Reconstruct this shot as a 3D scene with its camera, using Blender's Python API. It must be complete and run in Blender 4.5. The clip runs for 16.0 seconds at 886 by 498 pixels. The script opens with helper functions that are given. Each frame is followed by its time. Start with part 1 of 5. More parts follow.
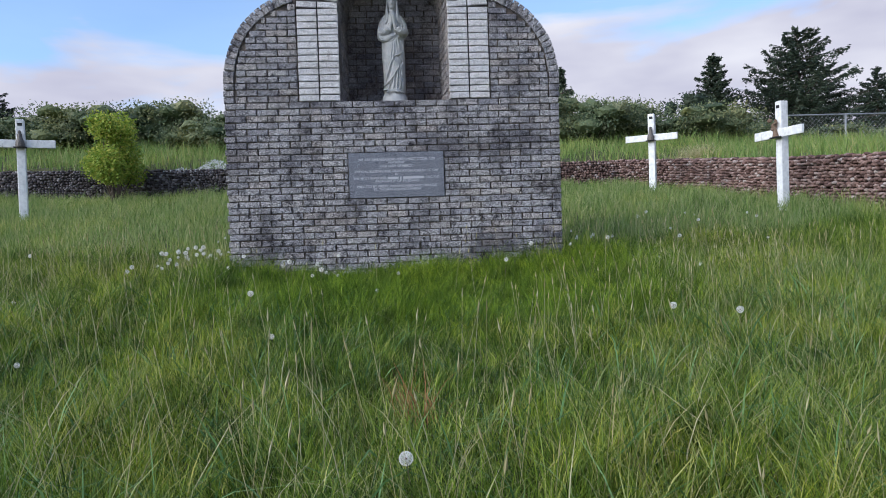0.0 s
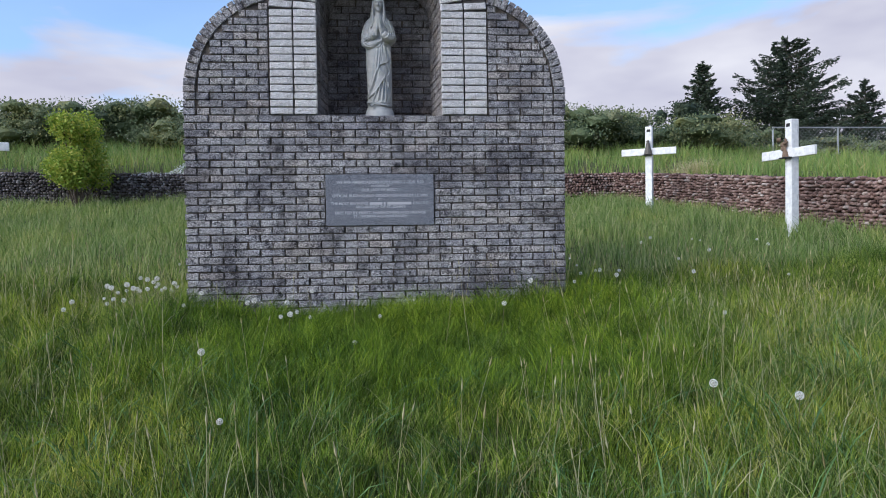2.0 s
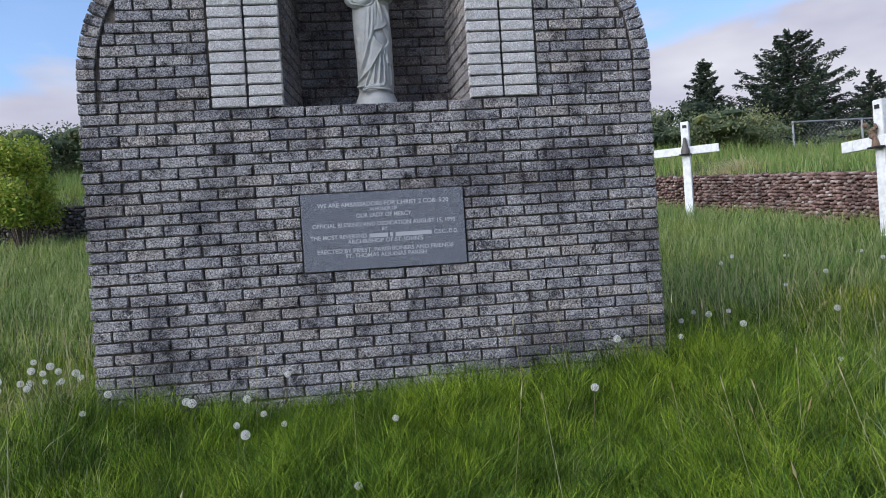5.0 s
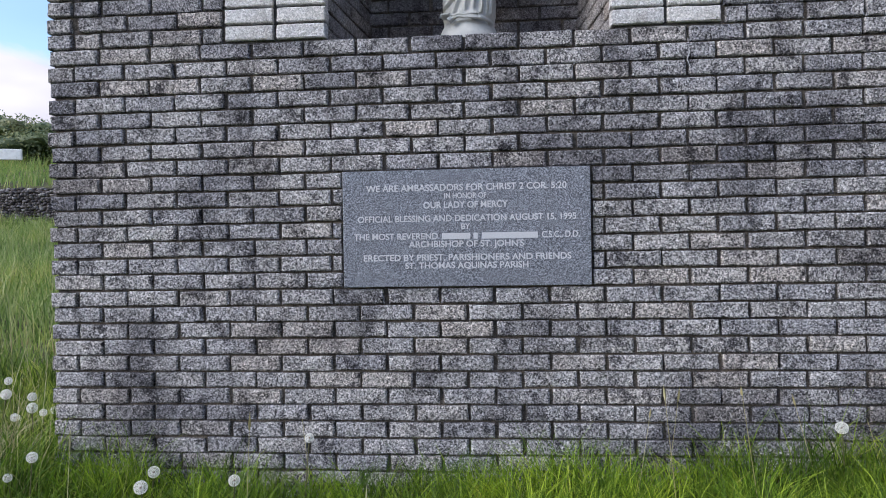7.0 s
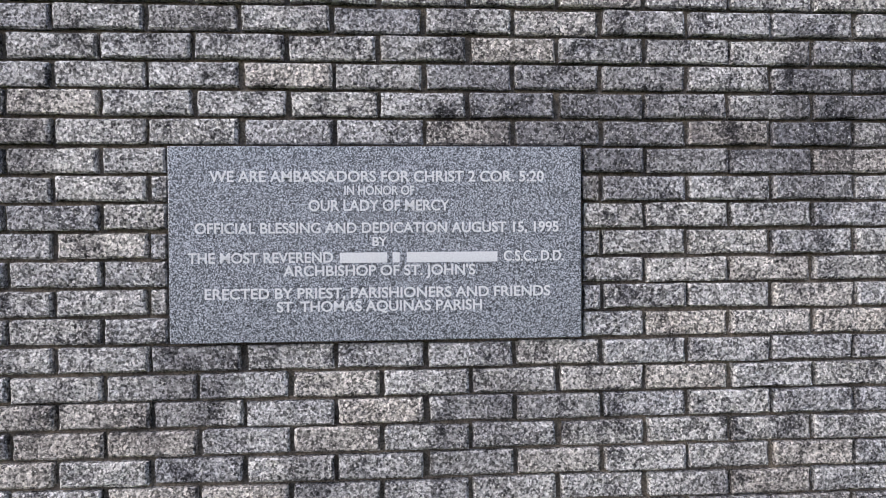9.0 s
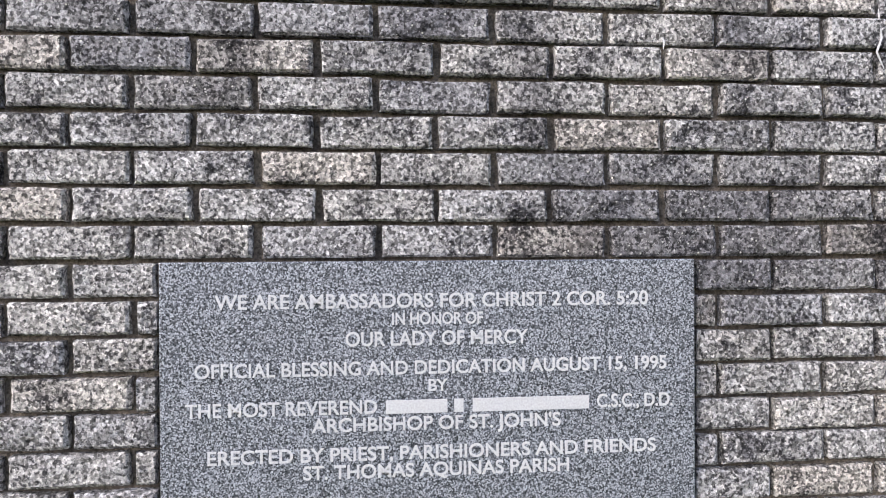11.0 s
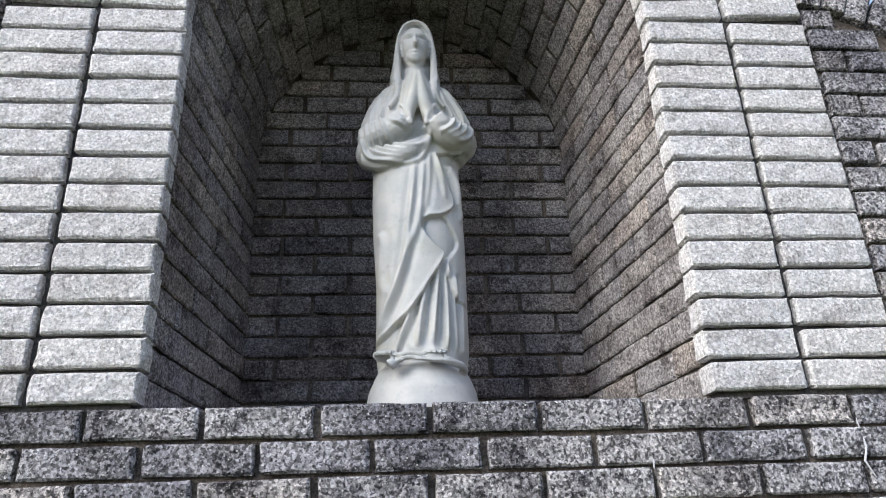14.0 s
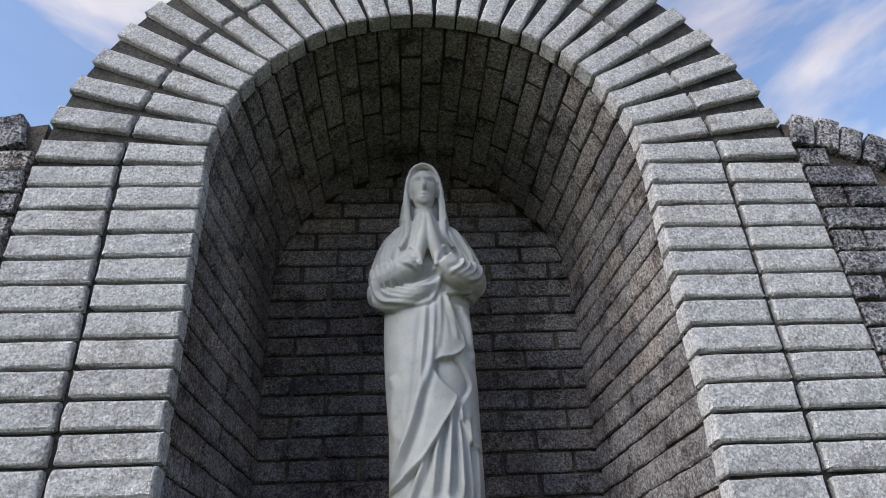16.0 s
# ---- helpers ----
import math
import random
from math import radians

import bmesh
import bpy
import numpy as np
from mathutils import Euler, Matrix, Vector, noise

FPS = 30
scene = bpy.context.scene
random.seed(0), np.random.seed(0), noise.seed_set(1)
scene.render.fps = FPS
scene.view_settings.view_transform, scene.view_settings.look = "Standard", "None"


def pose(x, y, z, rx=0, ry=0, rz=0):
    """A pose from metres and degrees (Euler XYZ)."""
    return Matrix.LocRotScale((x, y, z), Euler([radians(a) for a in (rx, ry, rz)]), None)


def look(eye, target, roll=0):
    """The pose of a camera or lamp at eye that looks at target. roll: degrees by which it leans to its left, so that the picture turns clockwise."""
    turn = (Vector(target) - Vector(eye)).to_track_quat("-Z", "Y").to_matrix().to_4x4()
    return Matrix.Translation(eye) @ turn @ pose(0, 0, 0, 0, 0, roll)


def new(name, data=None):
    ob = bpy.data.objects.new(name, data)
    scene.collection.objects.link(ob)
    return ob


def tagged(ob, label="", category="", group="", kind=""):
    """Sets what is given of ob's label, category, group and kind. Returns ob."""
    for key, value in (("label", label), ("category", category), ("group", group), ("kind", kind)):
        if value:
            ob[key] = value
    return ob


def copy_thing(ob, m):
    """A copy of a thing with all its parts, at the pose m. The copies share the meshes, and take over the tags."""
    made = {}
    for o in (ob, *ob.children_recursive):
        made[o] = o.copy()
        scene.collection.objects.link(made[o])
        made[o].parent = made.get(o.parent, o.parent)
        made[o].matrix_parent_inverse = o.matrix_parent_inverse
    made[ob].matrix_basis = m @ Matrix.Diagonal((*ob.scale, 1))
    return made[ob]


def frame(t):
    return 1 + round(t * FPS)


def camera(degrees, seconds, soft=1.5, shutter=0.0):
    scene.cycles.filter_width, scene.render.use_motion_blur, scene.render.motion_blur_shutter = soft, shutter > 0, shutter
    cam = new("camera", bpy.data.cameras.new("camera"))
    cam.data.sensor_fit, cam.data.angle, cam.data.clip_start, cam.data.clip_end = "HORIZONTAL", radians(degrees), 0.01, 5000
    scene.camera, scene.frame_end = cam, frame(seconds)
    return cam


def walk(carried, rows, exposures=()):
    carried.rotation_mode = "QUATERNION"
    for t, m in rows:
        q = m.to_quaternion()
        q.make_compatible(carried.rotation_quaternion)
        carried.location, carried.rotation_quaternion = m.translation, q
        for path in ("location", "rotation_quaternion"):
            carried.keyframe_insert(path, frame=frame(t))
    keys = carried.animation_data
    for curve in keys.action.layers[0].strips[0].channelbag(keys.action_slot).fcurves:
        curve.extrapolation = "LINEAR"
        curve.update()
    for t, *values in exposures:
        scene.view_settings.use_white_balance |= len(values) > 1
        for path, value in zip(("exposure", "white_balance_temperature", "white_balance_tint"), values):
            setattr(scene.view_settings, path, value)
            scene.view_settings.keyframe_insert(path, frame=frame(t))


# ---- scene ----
cam = camera(64.2, 16.0, soft=1.0)
PATH = [
    (0, (-0.012, -6.937, 0.389), (0.115, -4.942, 0.345), -1.9),
    (0.5, (-0.044, -6.74, 0.525), (0.106, -4.746, 0.481), -1.6),
    (1, (0.004, -6.547, 0.643), (0.141, -4.554, 0.564), -2.0),
    (1.5, (-0.012, -6.348, 0.67), (0.115, -4.352, 0.628), 0.3),
    (2, (-0.009, -6.119, 0.687), (0.169, -4.128, 0.641), -0.8),
    (2.5, (0.068, -5.772, 0.692), (0.283, -3.784, 0.641), -1.5),
    (3, (0.083, -5.474, 0.713), (0.327, -3.49, 0.671), -2.6),
    (3.5, (0.073, -5.146, 0.76), (0.4, -3.173, 0.725), -2.8),
    (4, (0.067, -4.769, 0.77), (0.392, -2.796, 0.752), -3.4),
    (4.5, (-0.002, -4.41, 0.81), (0.244, -2.425, 0.801), -3.5),
    (5, (-0.073, -4.056, 0.848), (0.124, -2.066, 0.846), -3.7),
    (5.2, (-0.072, -3.91, 0.844), (0.068, -1.915, 0.846), -3.7),
    (7.3, (0.153, -2.475, 0.911), (-0.024, -0.483, 0.904), -0.8),
    (7.5, (0.13, -2.371, 0.908), (-0.037, -0.378, 0.905), -0.7),
    (8, (0.084, -2.092, 0.977), (0.029, -0.093, 0.968), -1.4),
    (8.2, (0.092, -1.984, 0.963), (0.101, 0.016, 0.966), -1.6),
    (10.5, (-0.123, -1.234, 1.153), (0.084, 0.751, 1.032), 0.5),
    (11, (-0.105, -1.223, 1.225), (0.087, 0.768, 1.212), -0.3),
    (11.5, (-0.11, -1.226, 1.291), (0.085, 0.749, 1.538), -0.7),
    (12, (-0.093, -1.225, 1.333), (0.096, 0.729, 1.716), -1.4),
    (12.5, (-0.081, -1.239, 1.374), (0.105, 0.694, 1.851), -1.5),
    (13, (-0.09, -1.261, 1.405), (0.088, 0.649, 1.97), -1.6),
    (13.5, (-0.098, -1.294, 1.436), (0.068, 0.581, 2.111), -1.5),
    (14, (-0.079, -1.311, 1.462), (0.088, 0.528, 2.229), -2.2),
    (14.5, (-0.077, -1.308, 1.483), (0.11, 0.499, 2.321), -2.6),
    (15, (-0.079, -1.326, 1.501), (0.102, 0.432, 2.437), -2.8),
    (15.5, (-0.079, -1.335, 1.516), (0.096, 0.388, 2.516), -3.4),
    (16, (-0.087, -1.346, 1.53), (0.061, 0.353, 2.575), -3.4),
]
EXPOSURES = ((0, 0.14, 5500, 9), (5.2, 0.06, 5550, 9), (8.2, 0.84, 5900, 10), (10.5, 1.0, 6300, 10), (11.5, 1.22, 6300, 10), (13, 1.02, 6100, 9), (14.5, 0.84, 5900, 8), (16, 0.28, 5800, 8))
walk(cam, [(t, look(eye, target, roll)) for t, eye, target, roll in PATH], EXPOSURES)

# ---- light and exposure ----
world = bpy.data.worlds.new("evening_sky")
scene.world = world
world.use_nodes = True
wn, wl = world.node_tree.nodes, world.node_tree.links
wn.clear()
SUN_DIR = Vector((-0.76, -0.40, 0.55)).normalized()


def wnode(kind, **values):
    n = wn.new(kind)
    for key, value in values.items():
        n.inputs[key].default_value = value
    return n


sky = wn.new("ShaderNodeTexSky")
sky.sky_type, sky.sun_disc = "NISHITA", False
sky.sun_elevation = math.asin(SUN_DIR.z)
sky.sun_rotation = math.atan2(SUN_DIR.x, SUN_DIR.y)
sky.air_density, sky.dust_density, sky.ozone_density = 1.0, 0.6, 2.0
coord = wn.new("ShaderNodeTexCoord")
stretch = wn.new("ShaderNodeMapping")
stretch.inputs["Scale"].default_value = (1.0, 1.0, 3.2)
stretch.inputs["Location"].default_value = (1.35, 0.6, 0.3)
wl.new(coord.outputs["Generated"], stretch.inputs["Vector"])
clouds = wnode("ShaderNodeTexNoise", Scale=2.3, Detail=8.0, Roughness=0.52, Distortion=0.35)
wl.new(stretch.outputs["Vector"], clouds.inputs["Vector"])
ramp = wn.new("ShaderNodeValToRGB")
ramp.color_ramp.elements[0].position, ramp.color_ramp.elements[1].position = 0.47, 0.58
ramp.color_ramp.elements[0].color = (0.16, 0.16, 0.16, 1)
height = wn.new("ShaderNodeSeparateXYZ")
wl.new(coord.outputs["Generated"], height.inputs["Vector"])
bank_of_cloud = wn.new("ShaderNodeMapRange")
for key, value in (("From Min", 0.21), ("From Max", 0.31), ("To Min", 0.13), ("To Max", -0.05)):
    bank_of_cloud.inputs[key].default_value = value
wl.new(height.outputs["Z"], bank_of_cloud.inputs["Value"])
thicker = wn.new("ShaderNodeMath")
thicker.operation = "ADD"
wl.new(clouds.outputs["Fac"], thicker.inputs[0])
wl.new(bank_of_cloud.outputs["Result"], thicker.inputs[1])
wl.new(thicker.outputs["Value"], ramp.inputs["Fac"])
tone = wnode("ShaderNodeTexNoise", Scale=3.0, Detail=4.0)
wl.new(stretch.outputs["Vector"], tone.inputs["Vector"])
tones = wn.new("ShaderNodeValToRGB")
tones.color_ramp.elements[0].position, tones.color_ramp.elements[1].position = 0.35, 0.65
tones.color_ramp.elements[0].color = (0.72, 0.65, 0.72, 1)
tones.color_ramp.elements[1].color = (1.14, 1.03, 0.98, 1)
wl.new(tone.outputs["Fac"], tones.inputs["Fac"])
clear = wnode("ShaderNodeBackground", Strength=0.20)
wl.new(sky.outputs["Color"], clear.inputs["Color"])
cloudy = wnode("ShaderNodeBackground", Strength=0.73)
wl.new(tones.outputs["Color"], cloudy.inputs["Color"])
both = wn.new("ShaderNodeMixShader")
wl.new(ramp.outputs["Color"], both.inputs["Fac"])
wl.new(clear.outputs["Background"], both.inputs[1])
wl.new(cloudy.outputs["Background"], both.inputs[2])
wout = wn.new("ShaderNodeOutputWorld")
wl.new(both.outputs["Shader"], wout.inputs["Surface"])

sun = new("sun", bpy.data.lights.new("sun", "SUN"))
sun.data.energy, sun.data.angle, sun.data.color = 4.0, radians(58), (1.0, 0.895, 0.76)
sun.matrix_world = look(SUN_DIR * 30, (0, 0, 0))

# ---- materials ----


class Mat:
    """A small builder of node materials in object space."""

    def __init__(self, name, rough=0.8, metal=0.0, spec=0.3):
        self.m = bpy.data.materials.new(name)
        self.m.use_nodes = True
        self.n, self.l = self.m.node_tree.nodes, self.m.node_tree.links
        self.b = self.n["Principled BSDF"]
        self.b.inputs["Roughness"].default_value = rough
        self.b.inputs["Metallic"].default_value = metal
        self.b.inputs["Specular IOR Level"].default_value = spec
        self.geo = self.n.new("ShaderNodeNewGeometry")
        self.pos = self.geo.outputs["Position"]

    def noise(self, scale, detail=4.0, rough=0.55, vec=None):
        n = self.n.new("ShaderNodeTexNoise")
        n.inputs["Scale"].default_value, n.inputs["Detail"].default_value = scale, detail
        n.inputs["Roughness"].default_value = rough
        self.l.new(vec or self.pos, n.inputs["Vector"])
        return n.outputs["Fac"]

    def cells(self, scale, out="Distance", vec=None):
        n = self.n.new("ShaderNodeTexVoronoi")
        n.inputs["Scale"].default_value = scale
        self.l.new(vec or self.pos, n.inputs["Vector"])
        return n.outputs[out]

    def ramp(self, fac, *stops):
        n = self.n.new("ShaderNodeValToRGB")
        e = n.color_ramp.elements
        while len(e) < len(stops):
            e.new(0.5)
        for s, (p, c) in zip(e, stops):
            s.position = p
            s.color = (c, c, c, 1) if isinstance(c, (int, float)) else (*c, 1)
        self.l.new(fac, n.inputs["Fac"])
        return n.outputs["Color"]

    def mix(self, kind, fac, a, b):
        n = self.n.new("ShaderNodeMix")
        n.data_type, n.blend_type = "RGBA", kind
        for sock, v in ((n.inputs["Factor"], fac), (n.inputs["A"], a), (n.inputs["B"], b)):
            if hasattr(v, "links"):
                self.l.new(v, sock)
            elif isinstance(v, (int, float)):
                sock.default_value = v if sock.type == "VALUE" else (v, v, v, 1)
            else:
                sock.default_value = (*v, 1)
        return n.outputs["Result"]

    def bump(self, height, strength=0.5, dist=0.01):
        n = self.n.new("ShaderNodeBump")
        n.inputs["Strength"].default_value, n.inputs["Distance"].default_value = strength, dist
        self.l.new(height, n.inputs["Height"])
        old = self.b.inputs["Normal"].links
        if old:
            self.l.new(old[0].from_socket, n.inputs["Normal"])
        self.l.new(n.outputs["Normal"], self.b.inputs["Normal"])
        return self

    def colour(self, c):
        if hasattr(c, "links"):
            self.l.new(c, self.b.inputs["Base Color"])
        else:
            self.b.inputs["Base Color"].default_value = (*c, 1)
        return self

    def rand(self):
        n = self.n.new("ShaderNodeObjectInfo")
        return n.outputs["Random"]

    def island(self):
        return self.geo.outputs["Random Per Island"]


def brick_material(name, low, high, soot, soot_from, per_object=True, speck=1.0, vary=1.0, coarse=0.6):
    k = Mat(name, rough=0.92, spec=0.2)
    grain = k.noise(230, 4, 0.75)
    chunks = k.noise(95, 4, 0.7)
    base = k.ramp(grain, (0.34, low), (0.50, [0.5 * (a + b) for a, b in zip(low, high)]), (0.66, high))
    base = k.mix("MULTIPLY", 0.8 * speck, base, k.ramp(chunks, (0.38, 0.36), (0.50, 0.98), (0.62, 1.25)))
    pebbles = k.cells(185, "Color")
    base = k.mix("MULTIPLY", 0.9 * speck, base, k.ramp(pebbles, (0.22, 0.28), (0.50, 1.0), (0.78, 1.55)))
    one = k.rand() if per_object else k.island()
    base = k.mix("MULTIPLY", vary, base, k.ramp(one, (0.0, (0.80, 0.80, 0.84)), (0.3, (0.95, 0.945, 0.96)), (0.75, (1.05, 1.03, 1.01)), (1.0, (1.10, 1.03, 0.96))))
    # weather stains with a shape of their own: broad drifts, then blotches that fill the pits
    drift = k.noise(2.1, 5, 0.6)
    base = k.mix("MULTIPLY", k.ramp(drift, (soot_from, 0.0), (soot_from + 0.14, 0.72)), base, soot)
    blotch = k.noise(10, 6, 0.72)
    base = k.mix("MULTIPLY", k.ramp(blotch, (0.53, 0.0), (0.64, 0.85)), base, soot)
    pits = k.mix("ADD", 1.0, k.ramp(k.noise(150, 3, 0.6), (0.0, 0.0), (1.0, 1.0)), k.ramp(blotch, (0.40, 0.0), (0.70, 0.16)))
    base = k.mix("MULTIPLY", k.ramp(pits, (0.60, 0.0), (0.66, 0.9 * speck)), base, (0.15, 0.15, 0.17))
    # pale aggregate in the concrete
    base = k.mix("MIX", k.ramp(k.cells(70), (0.09, 0.7 * speck), (0.15, 0.0)), base, (0.74, 0.73, 0.70))
    base = k.mix("MIX", k.ramp(k.cells(140), (0.10, 0.5 * speck), (0.18, 0.0)), base, (0.70, 0.69, 0.67))
    k.colour(base)
    k.bump(chunks, coarse, 0.012).bump(k.cells(185), 0.5 * coarse, 0.006).bump(grain, 0.9, 0.006)
    return k.m


GREY_BRICK = brick_material("grey_split_face_brick", (0.21, 0.206, 0.218), (0.60, 0.583, 0.590), (0.235, 0.23, 0.262), 0.465)
GREY_BRICK_JOINED = brick_material("grey_split_face_brick_far", (0.21, 0.206, 0.218), (0.60, 0.583, 0.590), (0.235, 0.23, 0.262), 0.465, False)
# the same grey brick with a darker base: niche shade put into its colour
NICHE_BRICK = brick_material("niche_shaded_split_face_brick", (0.16, 0.153, 0.155), (0.56, 0.53, 0.52), (0.40, 0.37, 0.37), 0.46, speck=0.65)
WHITE_BRICK = brick_material("white_split_face_brick", (0.54, 0.53, 0.54), (0.91, 0.885, 0.88), (0.80, 0.78, 0.77), 0.56, speck=0.36, vary=0.25, coarse=1.0)


def mortar_material(name, low, high):
    k = Mat(name, rough=0.95, spec=0.15)
    sand = k.ramp(k.noise(190, 5, 0.7), (0.38, low), (0.62, high))
    k.colour(k.mix("MULTIPLY", 0.9, sand, k.ramp(k.noise(7, 5, 0.65), (0.38, (0.34, 0.34, 0.37)), (0.60, (1.0, 0.95, 0.88)))))
    k.bump(k.noise(120, 5), 0.7, 0.006)
    return k.m


def granite_material():
    k = Mat("grey_granite", rough=0.24, spec=0.5)
    a = k.ramp(k.cells(430, "Color"), (0.2, (0.022, 0.024, 0.030)), (0.5, (0.11, 0.116, 0.14)), (0.8, (0.33, 0.345, 0.40)))
    b = k.ramp(k.noise(700, 3, 0.7), (0.35, 0.55), (0.65, 1.25))
    k.colour(k.mix("MULTIPLY", 1.0, a, b))
    k.bump(k.noise(700, 2), 0.12, 0.002)
    return k.m


def marble_material():
    k = Mat("weathered_white_marble", rough=0.62, spec=0.35)
    base = k.ramp(k.noise(9, 6, 0.6), (0.38, (0.37, 0.38, 0.38)), (0.60, (0.48, 0.475, 0.455)))
    vein = k.ramp(k.noise(30, 8, 0.75), (0.55, 0.0), (0.70, 0.6))
    base = k.mix("MULTIPLY", vein, base, (0.62, 0.64, 0.70))
    lichen = k.ramp(k.noise(6, 5, 0.6), (0.52, 0.0), (0.70, 0.55))
    base = k.mix("MULTIPLY", lichen, base, (0.80, 0.79, 0.58))
    k.colour(base)
    k.bump(k.noise(160, 4), 0.15, 0.003)
    return k.m


def paint_material():
    k = Mat("weathered_white_paint", rough=0.6, spec=0.35)
    base = k.ramp(k.noise(14, 5), (0.3, (0.58, 0.58, 0.58)), (0.6, (0.76, 0.76, 0.75)))
    stretchv = k.n.new("ShaderNodeMapping")
    stretchv.inputs["Scale"].default_value = (30, 30, 4)
    k.l.new(k.pos, stretchv.inputs["Vector"])
    peel = k.ramp(k.noise(1.0, 6, 0.7, stretchv.outputs["Vector"]), (0.62, 0.0), (0.68, 0.8))
    k.colour(k.mix("MIX", peel, base, (0.30, 0.29, 0.27)))
    k.bump(k.noise(60, 4), 0.25, 0.004)
    return k.m


def stone_material(one_by_one=False, name="red_brown_fieldstone"):
    k = Mat(name, rough=0.85, spec=0.25)
    base = k.ramp(k.rand() if one_by_one else k.island(), (0.0, (0.10, 0.064, 0.056)), (0.35, (0.19, 0.118, 0.10)), (0.65, (0.27, 0.18, 0.155)), (0.9, (0.34, 0.25, 0.22)), (1.0, (0.46, 0.40, 0.37)))
    base = k.mix("MULTIPLY", 0.8, base, k.ramp(k.noise(28, 6, 0.7), (0.3, 0.55), (0.7, 1.15)))
    base = k.mix("MULTIPLY", 0.7, base, k.ramp(k.noise(1.6, 4, 0.6), (0.36, (0.55, 0.56, 0.60)), (0.56, (1.0, 1.0, 1.0))))
    if name.startswith("grey"):
        base = k.mix("MIX", 0.86, base, k.ramp(k.island(), (0.0, (0.05, 0.047, 0.048)), (0.7, (0.12, 0.115, 0.12)), (0.92, (0.22, 0.21, 0.215)), (1.0, (0.34, 0.33, 0.32))))
    k.colour(base)
    k.bump(k.noise(45, 5), 0.5, 0.012)
    return k.m


def leaf_material(name, *stops, trans=0.35, patch=0.6, clump_shade=0.0):
    """Thin leaves and blades: diffuse with some light let through."""
    k = Mat(name, rough=0.55, spec=0.25)
    n = len(stops)
    base = k.ramp(k.island(), *[(i / max(1, n - 1), c) for i, c in enumerate(stops)])
    base = k.mix("MULTIPLY", patch, base, k.ramp(k.noise(0.9, 4, 0.6), (0.36, (0.62, 0.78, 0.70)), (0.50, (0.95, 1.0, 0.90)), (0.64, (1.30, 1.20, 0.75))))
    # dark gaps and bright tufts: shading between tufts painted into the blade colour by noise
    if clump_shade:
        base = k.mix("MULTIPLY", clump_shade, base, k.ramp(k.noise(4.5, 3, 0.6), (0.38, (0.45, 0.50, 0.50)), (0.50, (0.95, 0.97, 0.95)), (0.62, (1.40, 1.32, 1.15))))
    k.colour(base)
    t = k.n.new("ShaderNodeBsdfTranslucent")
    k.l.new(base, t.inputs["Color"])
    mx = k.n.new("ShaderNodeMixShader")
    mx.inputs["Fac"].default_value = trans
    k.l.new(k.b.outputs["BSDF"], mx.inputs[1])
    k.l.new(t.outputs["BSDF"], mx.inputs[2])
    k.l.new(mx.outputs["Shader"], k.n["Material Output"].inputs["Surface"])
    return k.m


def plain_material(name, low, high, scale, rough=0.8, metal=0.0, bump=0.3):
    k = Mat(name, rough=rough, metal=metal)
    k.colour(k.ramp(k.noise(scale, 5, 0.65), (0.3, low), (0.7, high)))
    k.bump(k.noise(scale * 3, 4), bump, 0.01)
    return k.m


MORTAR = mortar_material("sandy_grey_mortar", (0.075, 0.066, 0.059), (0.23, 0.20, 0.175))
DARK_MORTAR = mortar_material("dark_pointing", (0.05, 0.05, 0.052), (0.13, 0.125, 0.12))
GRANITE, MARBLE, PAINT, STONE = granite_material(), marble_material(), paint_material(), stone_material()
STONE_SINGLE = stone_material(True)
GREY_STONE = stone_material(False, "grey_lichened_fieldstone")
SOIL = plain_material("soil_and_thatch", (0.030, 0.035, 0.014), (0.085, 0.085, 0.035), 9, 0.95)
BED = plain_material("dark_earth_between_stones", (0.03, 0.022, 0.018), (0.08, 0.06, 0.05), 25, 0.95)
BARK = plain_material("grey_brown_bark", (0.05, 0.04, 0.032), (0.14, 0.11, 0.09), 30, 0.9)
CUT = plain_material("pale_cut_lettering", (0.34, 0.34, 0.37), (0.52, 0.52, 0.55), 300, 0.8)
BLACK = plain_material("black_plastic", (0.012, 0.012, 0.014), (0.03, 0.03, 0.032), 60, 0.5)
BRONZE = plain_material("tarnished_grey_metal", (0.07, 0.065, 0.06), (0.17, 0.155, 0.14), 70, 0.6, 0.4)
DRIED = plain_material("dried_brown_petals", (0.10, 0.065, 0.045), (0.24, 0.17, 0.12), 60, 0.9)
STEEL = plain_material("galvanised_steel", (0.28, 0.29, 0.30), (0.42, 0.43, 0.44), 40, 0.5, 0.6)
GRASS = leaf_material("meadow_grass", (0.026, 0.050, 0.008), (0.075, 0.130, 0.014), (0.155, 0.235, 0.024), (0.26, 0.33, 0.040), (0.46, 0.45, 0.17), patch=0.75, clump_shade=1.0)
LUSH_GRASS = leaf_material("lush_short_grass", (0.030, 0.060, 0.006), (0.085, 0.155, 0.011), (0.175, 0.27, 0.018), (0.31, 0.40, 0.045), patch=0.4, clump_shade=1.0)
BLUE_GRASS = leaf_material("broad_blue_green_grass", (0.045, 0.10, 0.035), (0.08, 0.17, 0.06), (0.15, 0.27, 0.10), (0.24, 0.38, 0.17), patch=0.3, clump_shade=0.5)
BACK_GRASS = leaf_material("seeding_meadow_grass", (0.085, 0.14, 0.034), (0.15, 0.225, 0.055), (0.23, 0.31, 0.085), (0.33, 0.37, 0.14), (0.42, 0.40, 0.22))
TALL_GRASS = leaf_material("tall_bank_grass", (0.12, 0.19, 0.05), (0.19, 0.28, 0.07), (0.26, 0.34, 0.10), (0.36, 0.33, 0.15))
